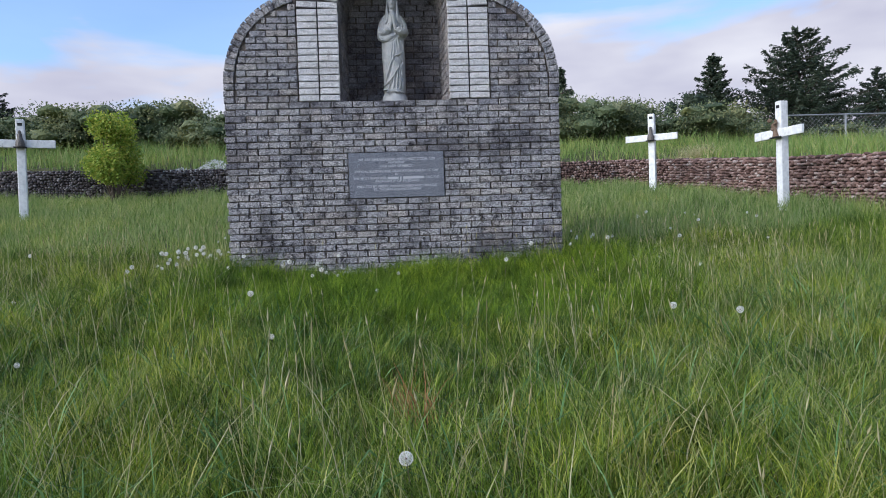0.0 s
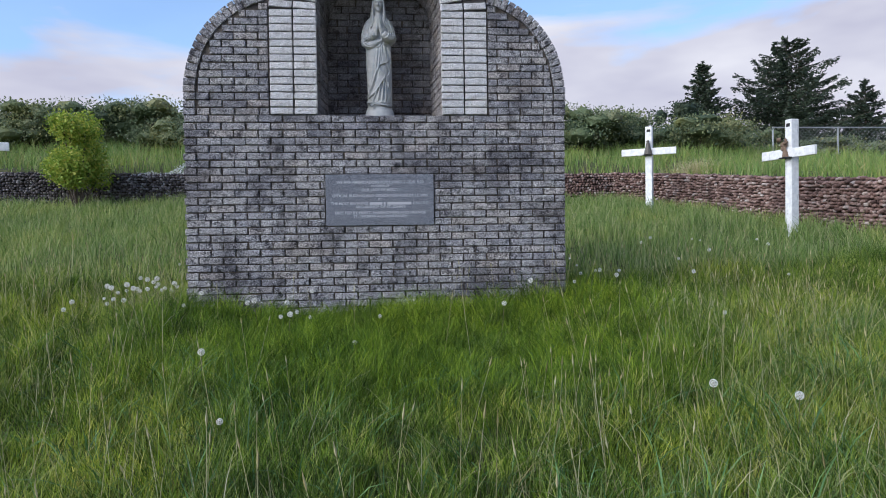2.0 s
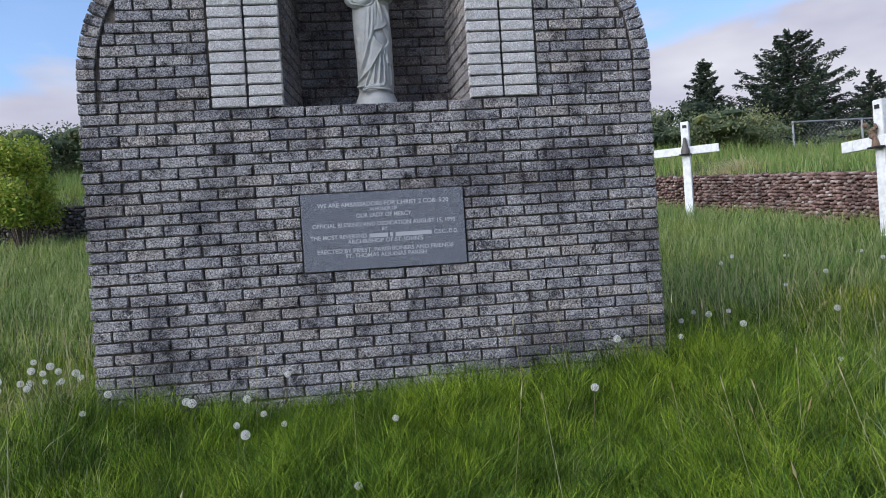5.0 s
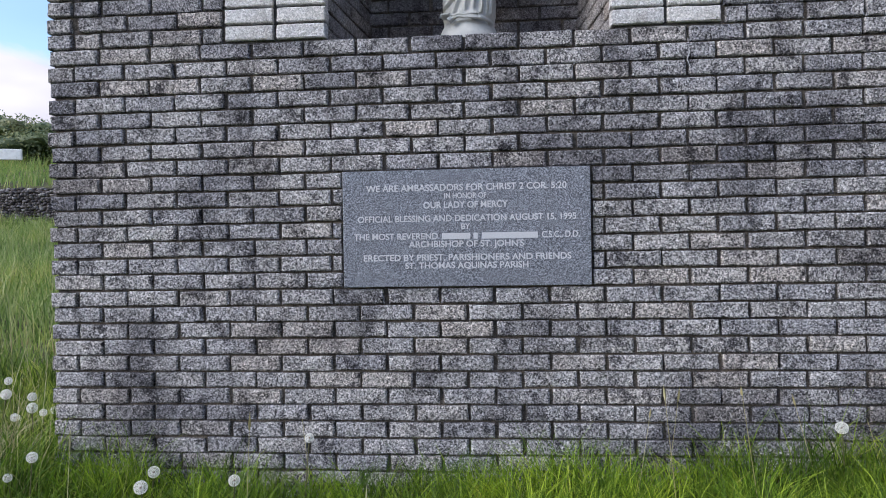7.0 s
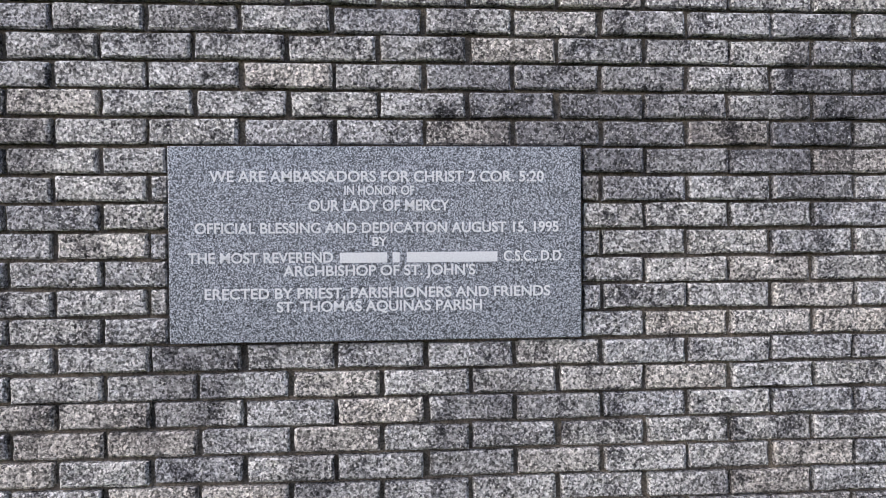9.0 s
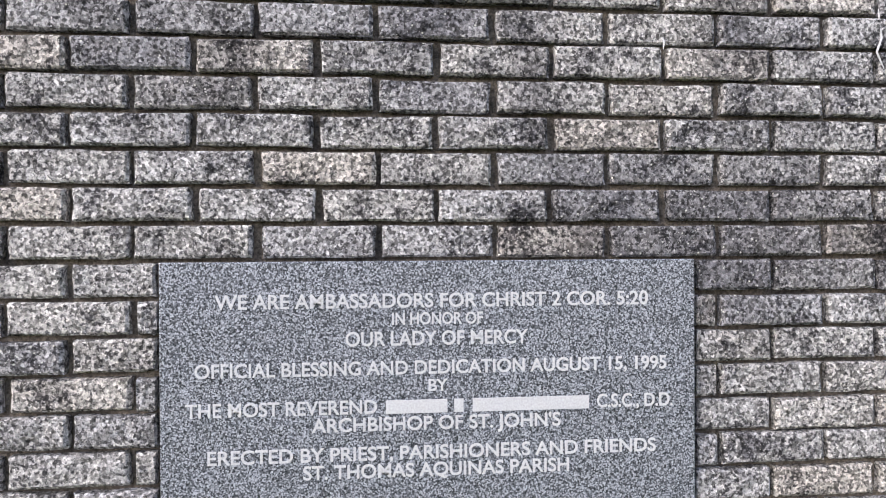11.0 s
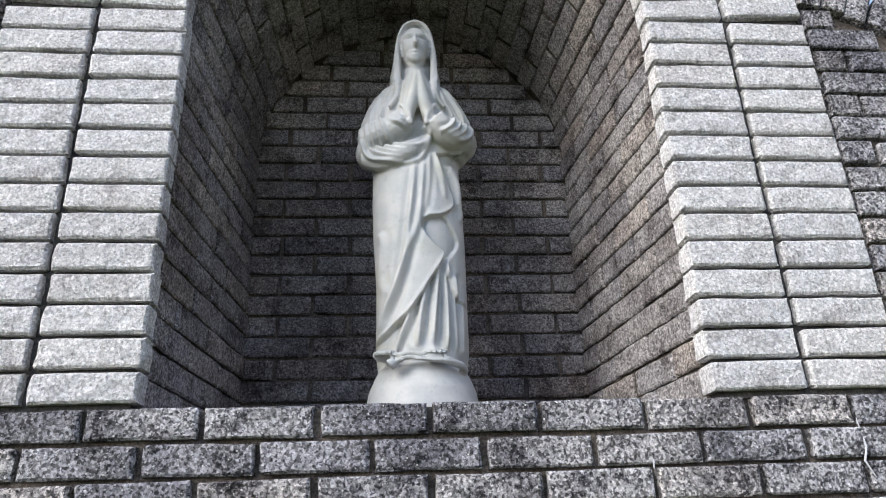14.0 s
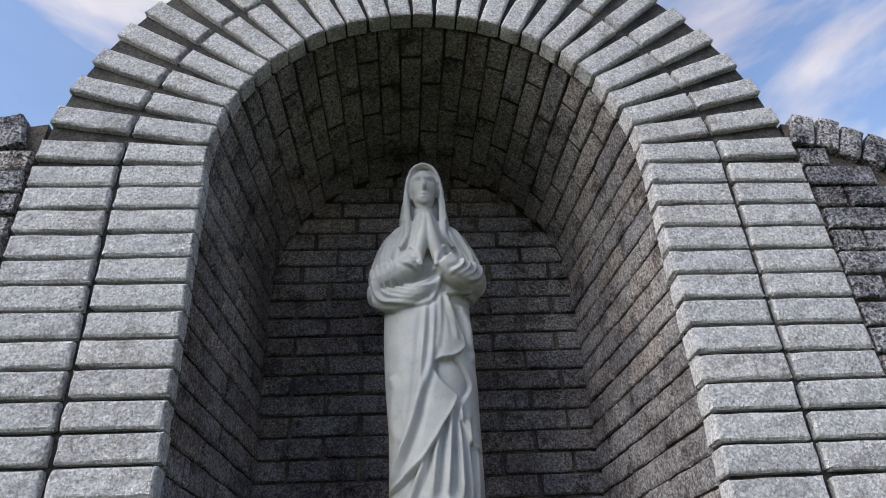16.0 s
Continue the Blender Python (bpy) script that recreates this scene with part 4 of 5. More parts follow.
def build_stone_wall():
    bm = bmesh.new()
    for a, b in zip(WALL[1:-1], WALL[2:-1]):
        d = Vector((b[0] - a[0], b[1] - a[1], 0)).normalized()
        out = Vector((-d.y, d.x, 0))
        vs = []
        for p in (a, b):
            base = Vector((p[0], p[1], 0))
            vs.append([bm.verts.new(base + out * o + Vector((0, 0, zz))) for o, zz in ((0.02, p[2] - 0.4), (0.02, p[3] - 0.04), (0.24, p[3] - 0.04), (0.24, p[2] - 0.4))])
        for k in range(4):
            q = (k + 1) % 4
            bm.faces.new((vs[0][k], vs[0][q], vs[1][q], vs[1][k]))
    bmesh.ops.remove_doubles(bm, verts=bm.verts, dist=1e-4)
    bmesh.ops.recalc_face_normals(bm, faces=bm.faces)
    wall = link_mesh("wall_retaining", bm, BED)
    tagged(wall, "low dry-laid retaining wall of rounded red-brown fieldstones", "wall", kind="structure")
    stones, pebbles = [], []
    for s in range(20):
        r = random.Random(300 + s)
        b = bmesh.new()
        bmesh.ops.create_icosphere(b, subdivisions=2 if s < 10 else 1, radius=1.0)
        for v in b.verts:
            v.co *= 1 + 0.34 * noise.noise(v.co * 1.5 + Vector((s * 7, 0, 0)))
            v.co.z = max(-0.72, min(0.72, v.co.z)) * 1.25
            v.co.x = max(-0.86, min(0.86, v.co.x)) * 1.12
        me = bpy.data.meshes.new("stone")
        b.to_mesh(me)
        b.free()
        me.materials.append(STONE_SINGLE)
        me.polygons.foreach_set("use_smooth", [True] * len(me.polygons))
        (stones if s < 10 else pebbles).append(me)
    singles = []
    joined = {"red": [[], [], 0], "grey": [[], [], 0]}
    for a, b in zip(WALL[1:-1], WALL[2:-1]):
        length = math.hypot(b[0] - a[0], b[1] - a[1])
        d = Vector(((b[0] - a[0]) / length, (b[1] - a[1]) / length, 0))
        out = Vector((-d.y, d.x, 0))
        for layer in range(16):
            s = random.uniform(-0.1, 0.05)
            while s < length:
                w = random.uniform(0.025, 0.044)
                t = min(1, max(0, (s + w) / length))
                p = a + t * (b - a)
                courses = 0.053
                z = p[3] - 0.035 - layer * courses
                if z > p[2] - 0.14:
                    at = Vector((p[0], p[1], z + random.uniform(-0.012, 0.012))) + out * (random.uniform(0.0, 0.03) - (0.02 if layer else -0.03))
                    m = Matrix.LocRotScale(at, Euler((random.uniform(-0.25, 0.25), random.uniform(-0.28, 0.28), math.atan2(d.y, d.x))), (w * 1.03, random.uniform(0.06, 0.10), random.uniform(0.025, 0.036)))
                    near = p[0] > 3.2 and p[1] > 2.4 and p[1] < 9.45
                    if near and len(singles) < 300:
                        ob = new("stone", random.choice(stones))
                        ob.parent = wall
                        ob.matrix_local = m
                        singles.append(ob)
                    else:
                        me = random.choice(pebbles)
                        heap = joined["grey" if p[0] < 0.8 else "red"]
                        heap[0] += [tuple(m @ v.co) for v in me.vertices]
                        heap[1] += [tuple(i + heap[2] for i in f.vertices) for f in me.polygons]
                        heap[2] += len(me.vertices)
                s += 2 * w
    for key, material, label in (("red", STONE, "rounded red-brown fieldstones laid in courses"), ("grey", GREY_STONE, "dark grey lichened fieldstones laid in courses")):
        me = bpy.data.meshes.new("far_stonework")
        me.from_pydata(joined[key][0], [], joined[key][1])
        tagged(link_data("far_stonework", me, material, wall, smooth=True), label, kind="stuff")


build_stone_wall()

# ---- leaves, trees and hedge ----


def leaf_cloud(centres, normals_up, size, ratio=0.5):
    """Small four-cornered leaves at the centres, turned at random."""
    n = len(centres)
    a = rng.normal(size=(n, 3))
    a[:, 2] *= normals_up
    a /= np.linalg.norm(a, axis=1, keepdims=True)
    b = np.cross(a, rng.normal(size=(n, 3)))
    b /= np.linalg.norm(b, axis=1, keepdims=True)
    s = (size * rng.uniform(0.6, 1.3, n))[:, None]
    v = np.stack([centres - a * s, centres + b * s * ratio, centres + a * s, centres - b * s * ratio], 1).reshape(-1, 3)
    f = np.arange(4 * n).reshape(-1, 4)
    return v, f


def build_spruce(at, height, width, seed, thin=0.0, label="tall dark green spruce tree behind the hedge"):
    r = np.random.default_rng(seed)
    foot = float(ground(*at))
    tree = thing("spruce_tree", (at[0], at[1], foot - 0.1))
    bm = bmesh.new()
    add_tube(bm, [(0, 0, 0), (0.03, 0, height * 0.5), (0, 0.02, height)], [0.02 * height, 0.012 * height, 0.01], 8)
    pts = []
    z = 0.05 * height
    while z < height * 0.985:
        f = 1 - z / height
        count = int(5 + 6 * f)
        lopsided = r.uniform(0, 6.283)
        for k in range(count):
            if r.random() < thin:
                continue
            a = 6.283 * k / count + r.uniform(-0.4, 0.4)
            reach = 0.5 * width * (0.05 + 0.95 * f ** 0.72) * r.uniform(0.62, 1.12) * (1 + 0.16 * math.cos(a - lopsided))
            droop = r.uniform(-0.22, 0.10) + 0.30 * (1 - f)
            tip = np.array([math.cos(a) * reach, math.sin(a) * reach, z + reach * droop + 0.10 * reach])
            root = np.array([0, 0, z])
            if f > 0.05:
                add_tube(bm, [tuple(root), tuple((root + tip) / 2 + (0, 0, -0.06 * reach)), tuple(tip)], [0.03, 0.018, 0.006], 4)
            m = int(16 + 62 * reach)
            s = r.uniform(0.08, 1.0, m) ** 0.75
            p = root + s[:, None] * (tip - root)
            p[:, 2] -= 0.20 * reach * s * (1 - s)
            fan = 0.03 + 0.20 * reach * (1 - s)
            p += r.normal(size=(m, 3)) * fan[:, None] * (0.7, 0.7, 0.0)
            p[:, 2] -= np.abs(r.normal(0, 0.05 + 0.03 * reach, m))
            pts.append(p)
        z += height * r.uniform(0.022, 0.036)
    pts.append(np.stack([r.normal(0, 0.03, 40), r.normal(0, 0.03, 40), height * r.uniform(0.93, 1.01, 40)], 1))
    part("trunk", bm, BARK, tree)
    v, f = leaf_cloud(np.concatenate(pts), 0.5, 0.088 + 0.004 * height, 0.30)
    link_data("crown", raw_mesh("crown", v, f), SPRUCE, tree)
    tagged(tree, label, "tree", "spruces on the hill")


build_spruce((23.6, 33), 7.2, 9.8, 1)
build_spruce((18.55, 33), 5.7, 4.2, 2, 0.12, label="slender dark spruce tree behind the hedge")
build_spruce((9.7, 33.5), 5.2, 3.0, 3, 0.3, "thin ragged spruce tree behind the hedge")
build_spruce((28.4, 33), 4.8, 4.2, 4, 0.35, "ragged wind-bent spruce tree behind the fence")
build_spruce((-21.8, 33), 4.5, 4.6, 5, 0.1)
build_spruce((33.5, 34), 4.0, 5.0, 6, 0.1, "low broad spruce tree behind the fence")


def build_shrub(at, height, width, leaves, size, material, label, category, name, seed, group="", lumps=9, core=True, spots=()):
    r = np.random.default_rng(seed)
    shrub = thing(name, (at[0], at[1], float(ground(*at)) - 0.04))
    bm, inner = bmesh.new(), bmesh.new()
    pts = []
    for k in range(lumps):
        a, rad = r.uniform(0, 6.283), width * 0.5 * r.uniform(0.1, 0.72)
        c = np.array([math.cos(a) * rad, math.sin(a) * rad * 0.8, height * r.uniform(0.22, 0.85)])
        if spots:
            sx, sz, sw, sh = spots[k % len(spots)]
            c = np.array([sx + sw * math.cos(a) * r.uniform(0.2, 1), 0.8 * sw * math.sin(a), sz + sh * r.uniform(-1, 1)])
        add_tube(bm, [(c[0] * 0.08, c[1] * 0.08, 0), tuple(c * (0.5, 0.5, 0.5)), tuple(c), tuple(c * (1.1, 1.1, 1.0) + (0, 0, height * 0.12))], [0.018, 0.014, 0.009, 0.003], 5)
        if core:
            bmesh.ops.create_icosphere(inner, subdivisions=2, radius=1.0, matrix=Matrix.LocRotScale(Vector(c), None, (width * 0.11, width * 0.10, height * 0.12)))
        m = leaves // lumps
        d = r.normal(size=(m, 3))
        d /= np.linalg.norm(d, axis=1, keepdims=True)
        p = c + d * (r.uniform(0.25, 1.0, (m, 1)) ** 0.5) * (width * 0.27, width * 0.27, height * 0.19)
        p += 0.05 * r.normal(size=(m, 3))
        pts.append(p[p[:, 2] > (0.45 if spots else height * 0.08)])
    part("stem", bm, BARK, shrub)
    if core:
        for v in inner.verts:
            v.co += 0.12 * noise.noise_vector(v.co * 4.0)
        part("inner_foliage", inner, material, shrub)
    else:
        inner.free()
    v, f = leaf_cloud(np.concatenate(pts), 0.8, size, 0.5)
    link_data("foliage", raw_mesh("foliage", v, f), material, shrub)
    return tagged(shrub, label, category, group)


build_shrub((-6.05, 8.75), 1.30, 1.10, 13000, 0.036, BUSH, "bright yellow-green two-tiered leafy bush beside the stone wall", "bush", "bush", 11, lumps=18, core=False,
            spots=((0.0, 1.76, 0.42, 0.20), (0.05, 0.86, 0.52, 0.16), (-0.05, 1.08, 0.52, 0.14)))
hedge_spots = [(-25 + 1.95 * k + 0.5 * math.sin(k * 5.1), 15.2 + 0.8 * math.sin(k * 2.3)) for k in range(19)]
for k, (hx, hy) in enumerate(hedge_spots):
    top = 1.52 + 0.10 * math.sin(k * 1.7) - (0.35 if hx > 8.5 else 0) - (0.16 if hx < 0 else 0) + 0.16 * math.sin(k * 4.3)
    build_shrub((hx, hy), top, 3.6, 7000, 0.044, HEDGE, "dense grey-green wild shrub of the hedgerow", "shrub", "hedge_shrub", 60 + k, "hedgerow shrubs", 22)
for k in range(11):
    hx = -25 + 3.6 * k
    build_shrub((hx, 18.0 + 0.6 * math.sin(k * 1.9)), 1.12 + 0.14 * math.sin(k * 2.9), 5.0, 3600, 0.06, HEDGE, "dense grey-green wild shrub behind the hedgerow", "shrub", "hedge_shrub", 130 + k, "hedgerow shrubs", 18)
build_shrub((-11.3, 20.5), 1.8, 2.2, 4200, 0.045, SPRUCE, "dark rounded evergreen tree behind the hedge", "tree", "evergreen_tree", 55, lumps=14)
build_shrub((13.2, 24), 2.5, 2.6, 1800, 0.08, SPRUCE, "dark rounded evergreen tree behind the hedge", "tree", "evergreen_tree", 56, lumps=12)
for k in range(9):
    hx = 15 + 2.9 * k
    build_shrub((hx, 25 + 1.5 * math.sin(k * 2.1)), (1.5 if hx < 20 else 0.9) + 0.25 * math.sin(k * 3.3), 4.0, 3000, 0.06, HEDGE, "dark green wild shrub on the far bank", "shrub", "hedge_shrub", 90 + k, "far bank shrubs", 12)

# ---- wire fence on the bank ----


def build_fence():
    fence = thing("wire_fence", (0, 0, 0))
    xs = [14.6 + 2.55 * k for k in range(6)]
    y, top = 19.0, 4.42
    for x in xs:
        part("fence_post", add_tube(bmesh.new(), [(x, y, float(ground(x, y)) - 0.2), (x, y, top + 0.03)], [0.035, 0.035], 8), STEEL, fence)
    part("top_rail", add_tube(bmesh.new(), [(xs[0], y, top), (xs[-1], y, top)], [0.026, 0.026], 6), STEEL, fence)
    bm = bmesh.new()
    x = xs[0]
    while x < xs[-1]:
        for s in (-1, 1):
            z0 = float(ground(x, y))
            add_tube(bm, [(x, y, z0), (x + s * (top - z0), y, top)], [0.003, 0.003], 3)
        x += 0.16
    part("wire_mesh", bm, STEEL, fence, "thin chain-link wire")
    tagged(fence, "galvanised chain-link fence along the grassy bank", "fence")


build_fence()

# ---- grass ----


def blades(x, y, height, width, lean, segments):
    """Tapered bent blades standing on the ground, as one mesh."""
    n = len(x)
    z = ground(x, y) - 0.01
    wind = 1.6 * np.sin(2.3 * x + 1.1 * y + 0.4) + 1.5 * np.cos(2.9 * y - 1.7 * x) + 1.2 * np.sin(7.1 * x - 5.3 * y) + rng.normal(0, 1.8, n)
    dx, dy = np.cos(wind), np.sin(wind)
    face = rng.uniform(0, 6.283, n)
    sx, sy = np.cos(face), np.sin(face)
    bend = height * lean
    rows = []
    for k in range(segments):
        t = k / segments
        cx, cy, cz = x + dx * bend * t ** 2, y + dy * bend * t ** 2, z + height * t * (1 - 0.25 * lean * t)
        w = 0.5 * width * (1 - 0.55 * t)
        rows += [np.stack([cx - sx * w, cy - sy * w, cz], 1), np.stack([cx + sx * w, cy + sy * w, cz], 1)]
    tip = np.stack([x + dx * bend, y + dy * bend, z + height * (1 - 0.25 * lean)], 1)
    k = 2 * segments + 1
    v = np.stack(rows + [tip], 1).reshape(-1, 3)
    base = (np.arange(n) * k)[:, None]
    tris = []
    for s in range(segments - 1):
        o = 2 * s
        tris += [base + (o, o + 1, o + 3), base + (o, o + 3, o + 2)]
    o = 2 * segments - 2
    tris.append(base + (o, o + 1, o + 2))
    return v, np.stack(tris, 1).reshape(-1, 3)


def scatter(n, x0, x1, y0, y1, tuft, keep):
    """Places in tufts within a rectangle, where keep(x, y) holds."""
    m = max(1, n // 14)
    tx, ty = rng.uniform(x0, x1, m), rng.uniform(y0, y1, m)
    i = rng.integers(0, m, n)
    x, y = tx[i] + rng.normal(0, tuft, n), ty[i] + rng.normal(0, tuft, n)
    even = rng.random(n) < 0.45
    x, y = np.where(even, rng.uniform(x0, x1, n), x), np.where(even, rng.uniform(y0, y1, n), y)
    ok = keep(x, y)
    return x[ok], y[ok]


def clear_of_shrine(x, y):
    return ~((np.abs(x) < HALF + 0.01) & (y > -0.012) & (y < 1.02))


def lawn(x, y):
    return clear_of_shrine(x, y) & in_court(x, y) & (near_wall(x, y)[0] > 0.12)


def seen_front(x, y):
    return lawn(x, y) & (np.abs(x - 0.06 * (y + 7)) < 0.72 * (y + 7.2) + 0.4)


def length_at(x, y):
    """Long at the sides of the court, shorter trodden sward before the shrine."""
    mid = np.exp(-((x - 0.25) ** 2) / 1.6 - (y + 0.9) ** 2 / 2.6)
    patch = 0.5 + 0.5 * np.sin(1.9 * x + 0.6 * y) * np.sin(1.4 * y - 0.8 * x + 1)
    tuft = np.sin(9.1 * x + 4.0 * np.sin(3.1 * y)) * np.sin(8.3 * y + 3.0 * np.sin(2.7 * x))
    far = np.clip((-3.5 - y) / 1.0, 0, 1) + np.clip((np.abs(x - 0.2) - 2.2) / 1.2, 0, 1)
    return (0.185 + 0.085 * np.clip(far, 0, 1) - 0.08 * mid + 0.07 * patch) * (1 + 0.35 * tuft)


def grass_patch(name, n, box, tuft, keep, tall, width, lean, segments, material, label):
    x, y = scatter(n, *box, tuft, keep)
    h = length_at(x, y) * tall * rng.uniform(0.45, 1.15, len(x))
    v, f = blades(x, y, h, width * rng.uniform(0.6, 1.3, len(x)), lean * rng.uniform(0.2, 1.3, len(x)), segments)
    tagged(link_data(name, raw_mesh(name, v, f), material), label, "grass", kind="stuff")


grass_patch("grass", 118000, (-3.6, 3.9, -5.2, -1.6), 0.045, seen_front, 0.95, 0.0046, 0.6, 3, GRASS, "long green meadow grass on the slope")
grass_patch("grass", 112000, (-5.4, 6.0, -1.6, 1.4), 0.06, seen_front, 0.95, 0.0061, 0.6, 2, GRASS, "green grass round the foot of the shrine")
grass_patch("grass", 108000, (-10, 8.0, 1.3, 9.8), 0.09, lawn, 0.95, 0.011, 0.5, 2, BACK_GRASS, "long grass before the stone wall")

grass_patch("broad_grass", 4500, (-3.6, 3.9, -5.2, -1.2), 0.05, seen_front, 1.25, 0.0105, 1.3, 3, BLUE_GRASS, "broad arching blades of blue-green grass")


def before_shrine(x, y):
    return lawn(x, y) & (rng.random(len(x)) < np.exp(-((x - 0.35) / 1.75) ** 4 - ((y + 0.75) / 1.35) ** 4))


grass_patch("short_grass", 90000, (-2.2, 2.8, -2.6, 0.0), 0.05, before_shrine, 1.5, 0.0040, 0.85, 3, LUSH_GRASS, "lush bright green grass at the foot of the shrine")



def around(x, y):
    return lawn(x, y) & ~seen_front(x, y)


grass_patch("grass", 32000, (-10, 9, -12, 1.6), 0.12, around, 0.95, 0.018, 0.55, 2, GRASS, "long green meadow grass round the approach")


def bank(x, y):
    d = near_wall(x, y)[0]
    return ~in_court(x, y) & (d > 0.2) & (d < 9)


grass_patch("bank_grass", 75000, (-17, 20, 2.0, 19), 0.15, bank, 1.45, 0.018, 0.5, 2, TALL_GRASS, "tall pale green grass on the bank above the wall")


def paler_side(x, y):
    return seen_front(x, y) & (np.sin(1.3 * x + 0.5) * np.cos(1.1 * y - 0.6 * x) > -0.25)


grass_patch("pale_grass", 12000, (0.6, 3.9, -5.2, -0.6), 0.04, paler_side, 1.22, 0.0052, 0.75, 3, BACK_GRASS, "pale seeding grass blades standing among the green")
grass_patch("pale_grass", 5000, (-3.6, 0.6, -5.2, -1.6), 0.04, paler_side, 1.12, 0.0048, 0.75, 3, BACK_GRASS, "pale seeding grass blades standing among the green")
grass_patch("dry_grass", 5000, (-4.0, 4.2, -5.2, 1.2), 0.12, lambda x, y: seen_front(x, y) & (rng.random(len(x)) > 0.88 * np.exp(-((x - 0.3) / 2.0) ** 4 - ((y + 1.0) / 2.0) ** 4)), 1.45, 0.0042, 0.9, 3, STRAW, "scattered dry straw-coloured grass stems")



def seed_spikes():
    """Upright flowering stems with a narrow pale spike."""
    x, y = scatter(800, -4.0, 4.4, -5.2, 1.4, 0.2, seen_front)
    x, y = np.append(x, rng.uniform(1.05, 1.6, 14)), np.append(y, rng.uniform(-0.16, -0.05, 14))
    few = rng.random(len(x)) > 0.7 * np.exp(-((x - 0.3) / 1.6) ** 4 - ((y + 1.0) / 2.0) ** 4)
    x, y = x[few], y[few]
    n = len(x)
    h, lean = rng.uniform(0.30, 0.52, n), rng.uniform(-0.28, 0.28, (n, 2))
    z = ground(x, y)
    tip = np.stack([x + lean[:, 0] * h, y + lean[:, 1] * h, z + h], 1)
    foot = np.stack([x, y, z], 1)
    up = (tip - foot) / np.linalg.norm(tip - foot, axis=1, keepdims=True)
    side = np.cross(up, (0, 1, 0.1))
    side /= np.linalg.norm(side, axis=1, keepdims=True)
    other = np.cross(up, side)
    length, r = rng.uniform(0.035, 0.085, n)[:, None], rng.uniform(0.003, 0.0052, n)[:, None]
    stem = np.stack([foot - side * 0.0012, foot + side * 0.0012, tip + side * 0.0008, tip - side * 0.0008], 1)
    v = [stem.reshape(-1, 3)]
    for a, b in ((side, other), (other, -side), (-side, -other), (-other, side)):
        mid = tip + up * length * 0.35
        v.append(np.stack([tip, mid + a * r, tip + up * length, mid + b * r], 1).reshape(-1, 3))
    v = np.concatenate(v)
    tagged(link_data("grass_seed_heads", raw_mesh("grass_seed_heads", v, np.arange(len(v)).reshape(-1, 4)), STRAW), "pale narrow seed heads of meadow grass", "grass", kind="stuff")


seed_spikes()

# seed heads and dandelion clocks
def build_clock():
    d = thing("dandelion_clock", (0, 0, -3))
    bm = add_tube(bmesh.new(), [(0, 0, -0.16), (0.006, 0.002, 0.10), (0.004, 0, 0.262)], [0.0032, 0.0028, 0.0024], 5)
    part("stem", bm, STEM, d)
    r = np.random.default_rng(5)
    n = 125
    k = np.arange(n) + 0.5
    phi, th = np.arccos(1 - 2 * k / n), math.pi * (1 + 5 ** 0.5) * k
    u = np.stack([np.cos(th) * np.sin(phi), np.sin(th) * np.sin(phi), np.cos(phi)], 1)
    side = np.cross(u, r.normal(size=(n, 3)))
    side /= np.linalg.norm(side, axis=1, keepdims=True)
    other = np.cross(u, side)
    c = np.array([0.004, 0, 0.272])
    rad = 0.021
    verts, faces = [], []
    tips = c + u * rad
    for s in (side, other):
        verts += [np.stack([tips - s * 0.0027, tips + s * 0.0027, tips + u * 0.0022 + s * 0.0027, tips + u * 0.0022 - s * 0.0027], 1).reshape(-1, 3)]
    verts += [np.stack([c + u * 0.004 - side * 0.0005, c + u * 0.004 + side * 0.0005, tips + side * 0.0004, tips - side * 0.0004], 1).reshape(-1, 3)]
    v = np.concatenate(verts)
    link_data("seed_head", raw_mesh("seed_head", v, np.arange(len(v)).reshape(-1, 4)), FLUFF, d, "round white downy head")
    bm = bmesh.new()
    bmesh.ops.create_uvsphere(bm, u_segments=8, v_segments=6, radius=0.0055, matrix=Matrix.Translation((0.004, 0, 0.272)))
    part("core", bm, DRIED, d, "small brown core")
    return tagged(d, "white dandelion clock on a thin stem in grass", "dandelion", "dandelion clocks")


CLOCKS = [(0.02, -4.70), (0.83, -4.85), (-2.12, -2.94), (1.70, -2.64), (-0.76, -2.74), (-1.06, -1.92), (-0.60, -0.10), (-0.78, -0.51), (-0.02, -0.63), (-0.66, -1.05), (-0.17, -1.29), (0.91, -0.78),
          (1.30, -0.12), (1.69, -0.11), (2.02, -0.15), (2.0, 0.19), (1.81, 0.2), (-0.96, -0.56), (1.95, -2.95)]
r7 = random.Random(7)
CLOCKS += [(r7.gauss(-2.0, 0.24), r7.gauss(-0.05, 0.30)) for _ in range(26)]
CLOCKS += [(r7.uniform(-1.6, -0.4), r7.uniform(-0.75, -0.15)) for _ in range(6)]
CLOCKS += [(r7.uniform(2.0, 5.5), r7.uniform(-1.5, 3.0)) for _ in range(18)]
CLOCKS += [(r7.uniform(-5.0, -1.8), r7.uniform(-2.5, 3.0)) for _ in range(14)]
clock = build_clock()
for i, (x, y) in enumerate(CLOCKS):
    s = r7.uniform(0.55, 0.92)
    m = pose(x, y, float(ground(x, y)) + r7.uniform(-0.05, 0.08), r7.uniform(-6, 6), r7.uniform(-6, 6), r7.uniform(0, 360))
    if i == 0:
        clock.matrix_basis = m
    else:
        copy_thing(clock, m).scale = (s, s, s)


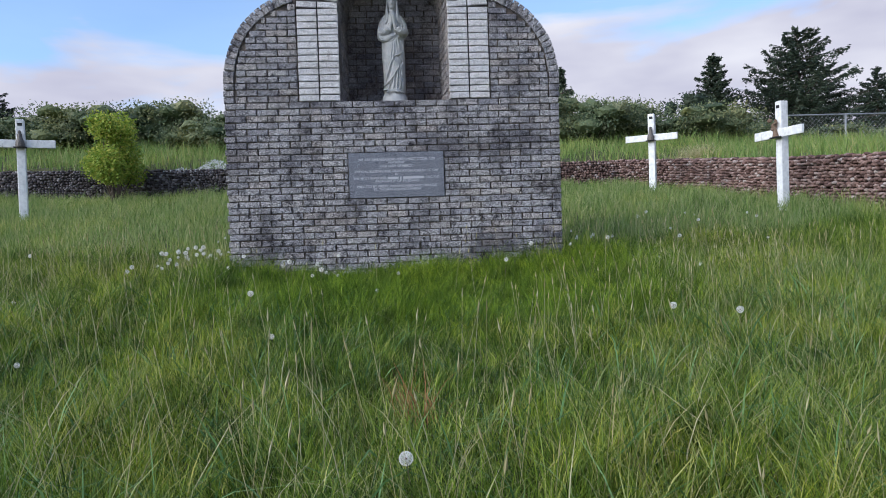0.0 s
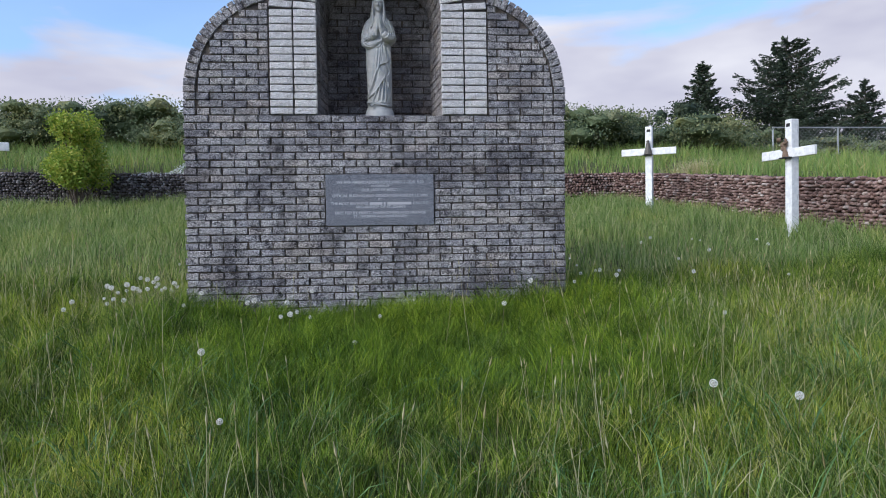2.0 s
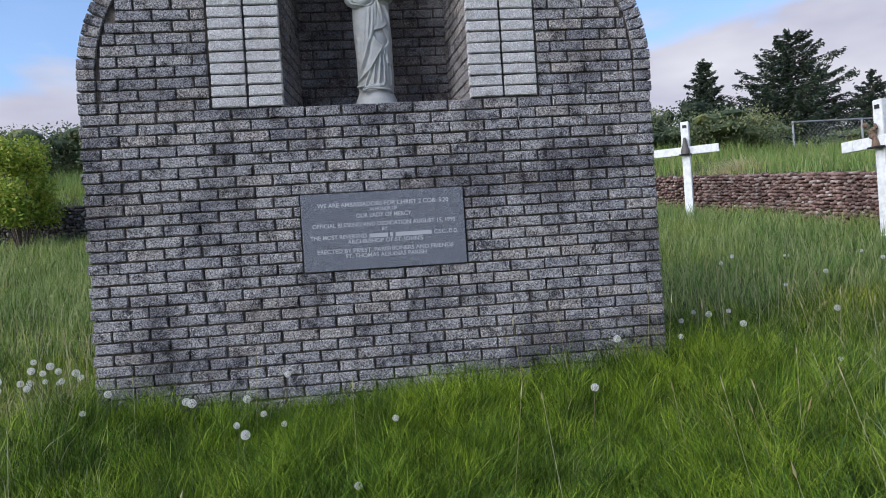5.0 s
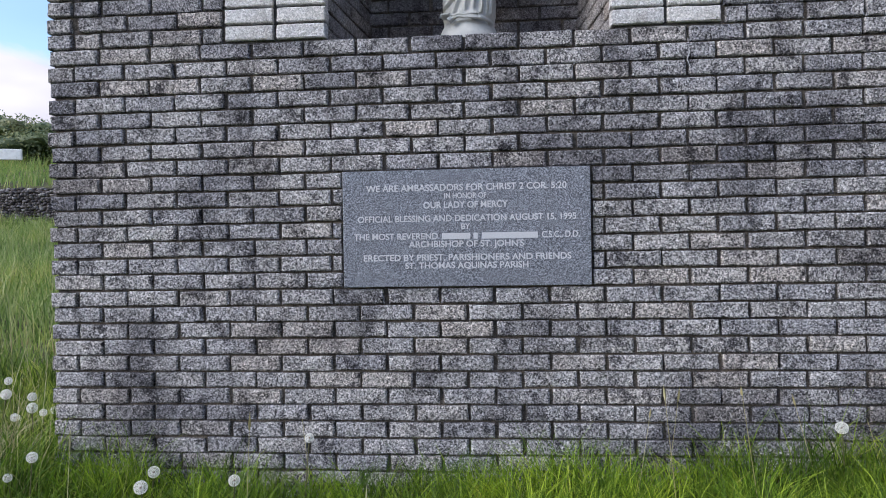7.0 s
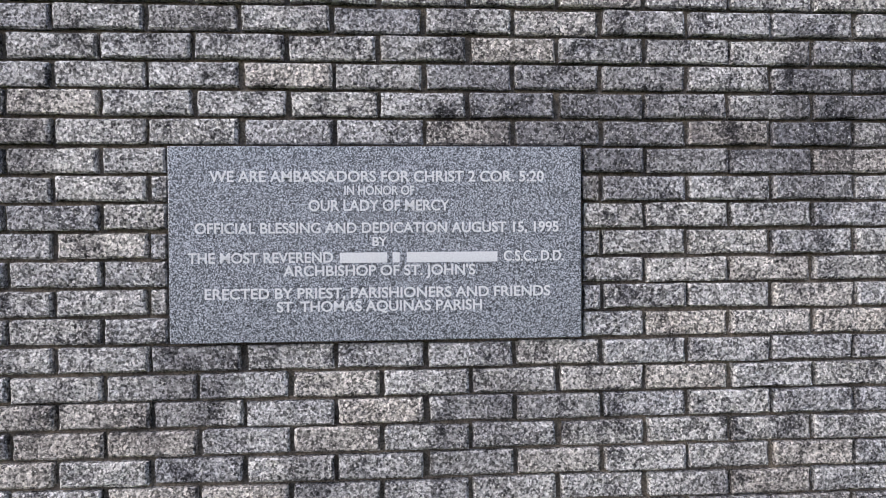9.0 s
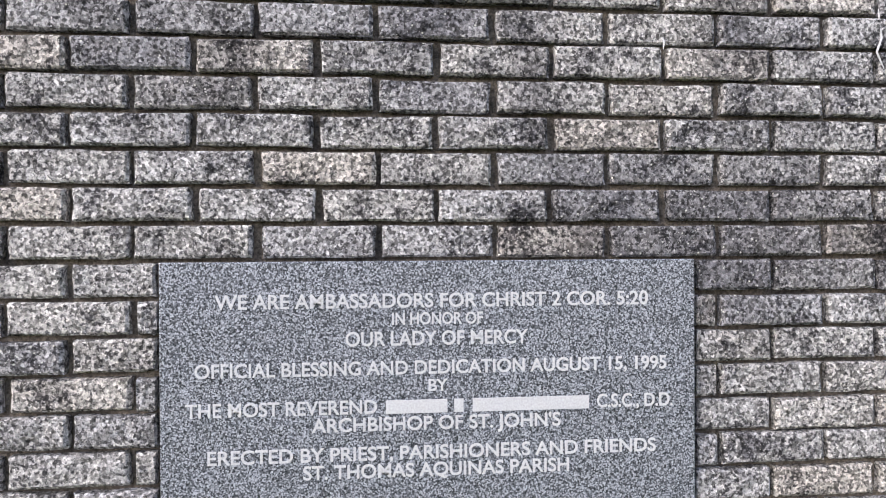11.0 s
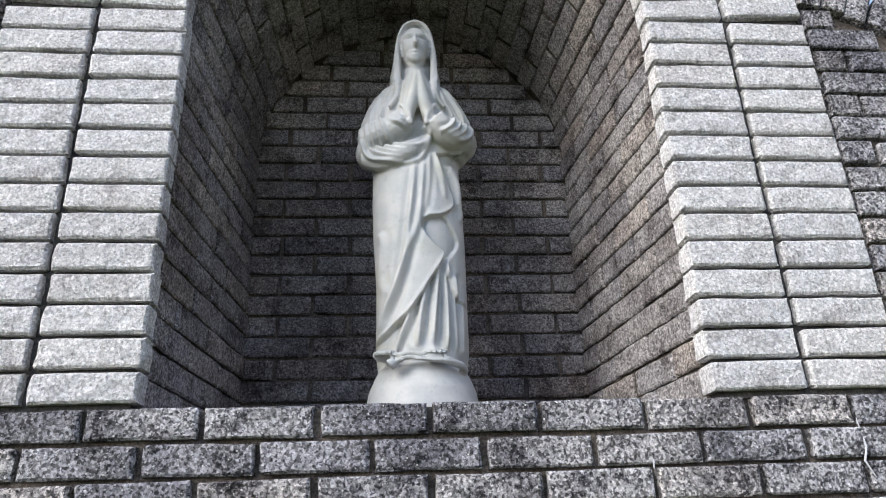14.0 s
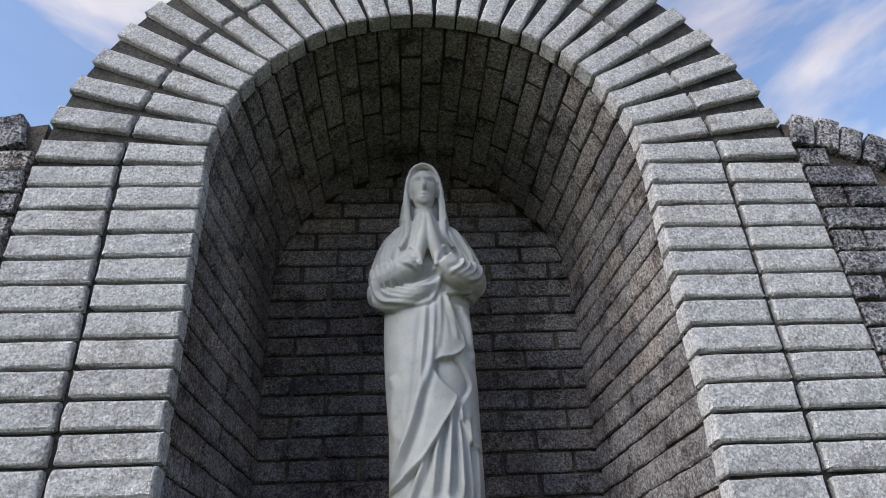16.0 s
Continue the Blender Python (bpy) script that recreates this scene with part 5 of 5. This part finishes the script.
def white_flowers():
    n = 2800
    x = -5.3 + 2.9 * rng.random(n) ** 0.8
    y = rng.normal(9.95, 0.20, n)
    z = np.maximum(ground(x, y), 2.0) + rng.uniform(0.0, 0.32, n) * (0.25 + 0.75 * np.clip((x + 5.3) / 1.2, 0, 1)) * (0.7 + 0.3 * np.sin(7 * x)) - 0.05
    v, f = leaf_cloud(np.stack([x, y, z], 1), 1.0, 0.017, 0.9)
    tagged(link_data("white_flowers", raw_mesh("white_flowers", v, f), PETAL), "drift of small white flowers above the stone wall", "flowers", kind="stuff")


white_flowers()


# bare earth and a dry tuft on the bank
bm = bmesh.new()
bmesh.ops.create_uvsphere(bm, u_segments=28, v_segments=14, radius=1.0)
for v in bm.verts:
    v.co *= 1 + 0.35 * noise.noise(v.co * 1.8)
    v.co.x, v.co.y, v.co.z = v.co.x * 0.75, v.co.y * 0.5, v.co.z * 0.16
mound = link_mesh("earth_mound", bm, plain_material("reddish_bare_earth", (0.10, 0.05, 0.03), (0.22, 0.12, 0.075), 12, 0.95), smooth=True)
mound.location = (14.8, 12.2, float(ground(14.8, 12.2)) + 0.08)
tagged(mound, "low mound of bare reddish earth on the grassy bank", "mound")


def dry_tuft(at, spread, n, tall, width, label):
    x, y = rng.normal(at[0], spread, n), rng.normal(at[1], 0.75 * spread, n)
    v, f = blades(x, y, rng.uniform(0.5, 1.0, n) * tall, np.full(n, width), rng.uniform(0.2, 1.2, n), 3)
    tagged(link_data("dry_tuft", raw_mesh("dry_tuft", v, f), STRAW), label, "grass", kind="stuff")


dry_tuft((6.75, 8.75), 0.30, 420, 0.50, 0.012, "tuft of dry tan grass at the top of the wall")
dry_tuft((-1.92, -0.02), 0.16, 190, 0.34, 0.0045, "pale dried stems at the corner of the shrine")


def rust_tuft():
    n = 46
    x, y = rng.normal(0.04, 0.05, n), rng.normal(-3.95, 0.06, n)
    v, f = blades(x, y, rng.uniform(0.18, 0.40, n), np.full(n, 0.005), rng.uniform(0.2, 0.8, n), 3)
    rust = leaf_material("rust_red_dead_stem", (0.26, 0.12, 0.05), (0.38, 0.20, 0.09), patch=0.0)
    tagged(link_data("dead_weed", raw_mesh("dead_weed", v, f), rust), "rust-red dead weed stems in the grass", "weed", kind="stuff")


rust_tuft()
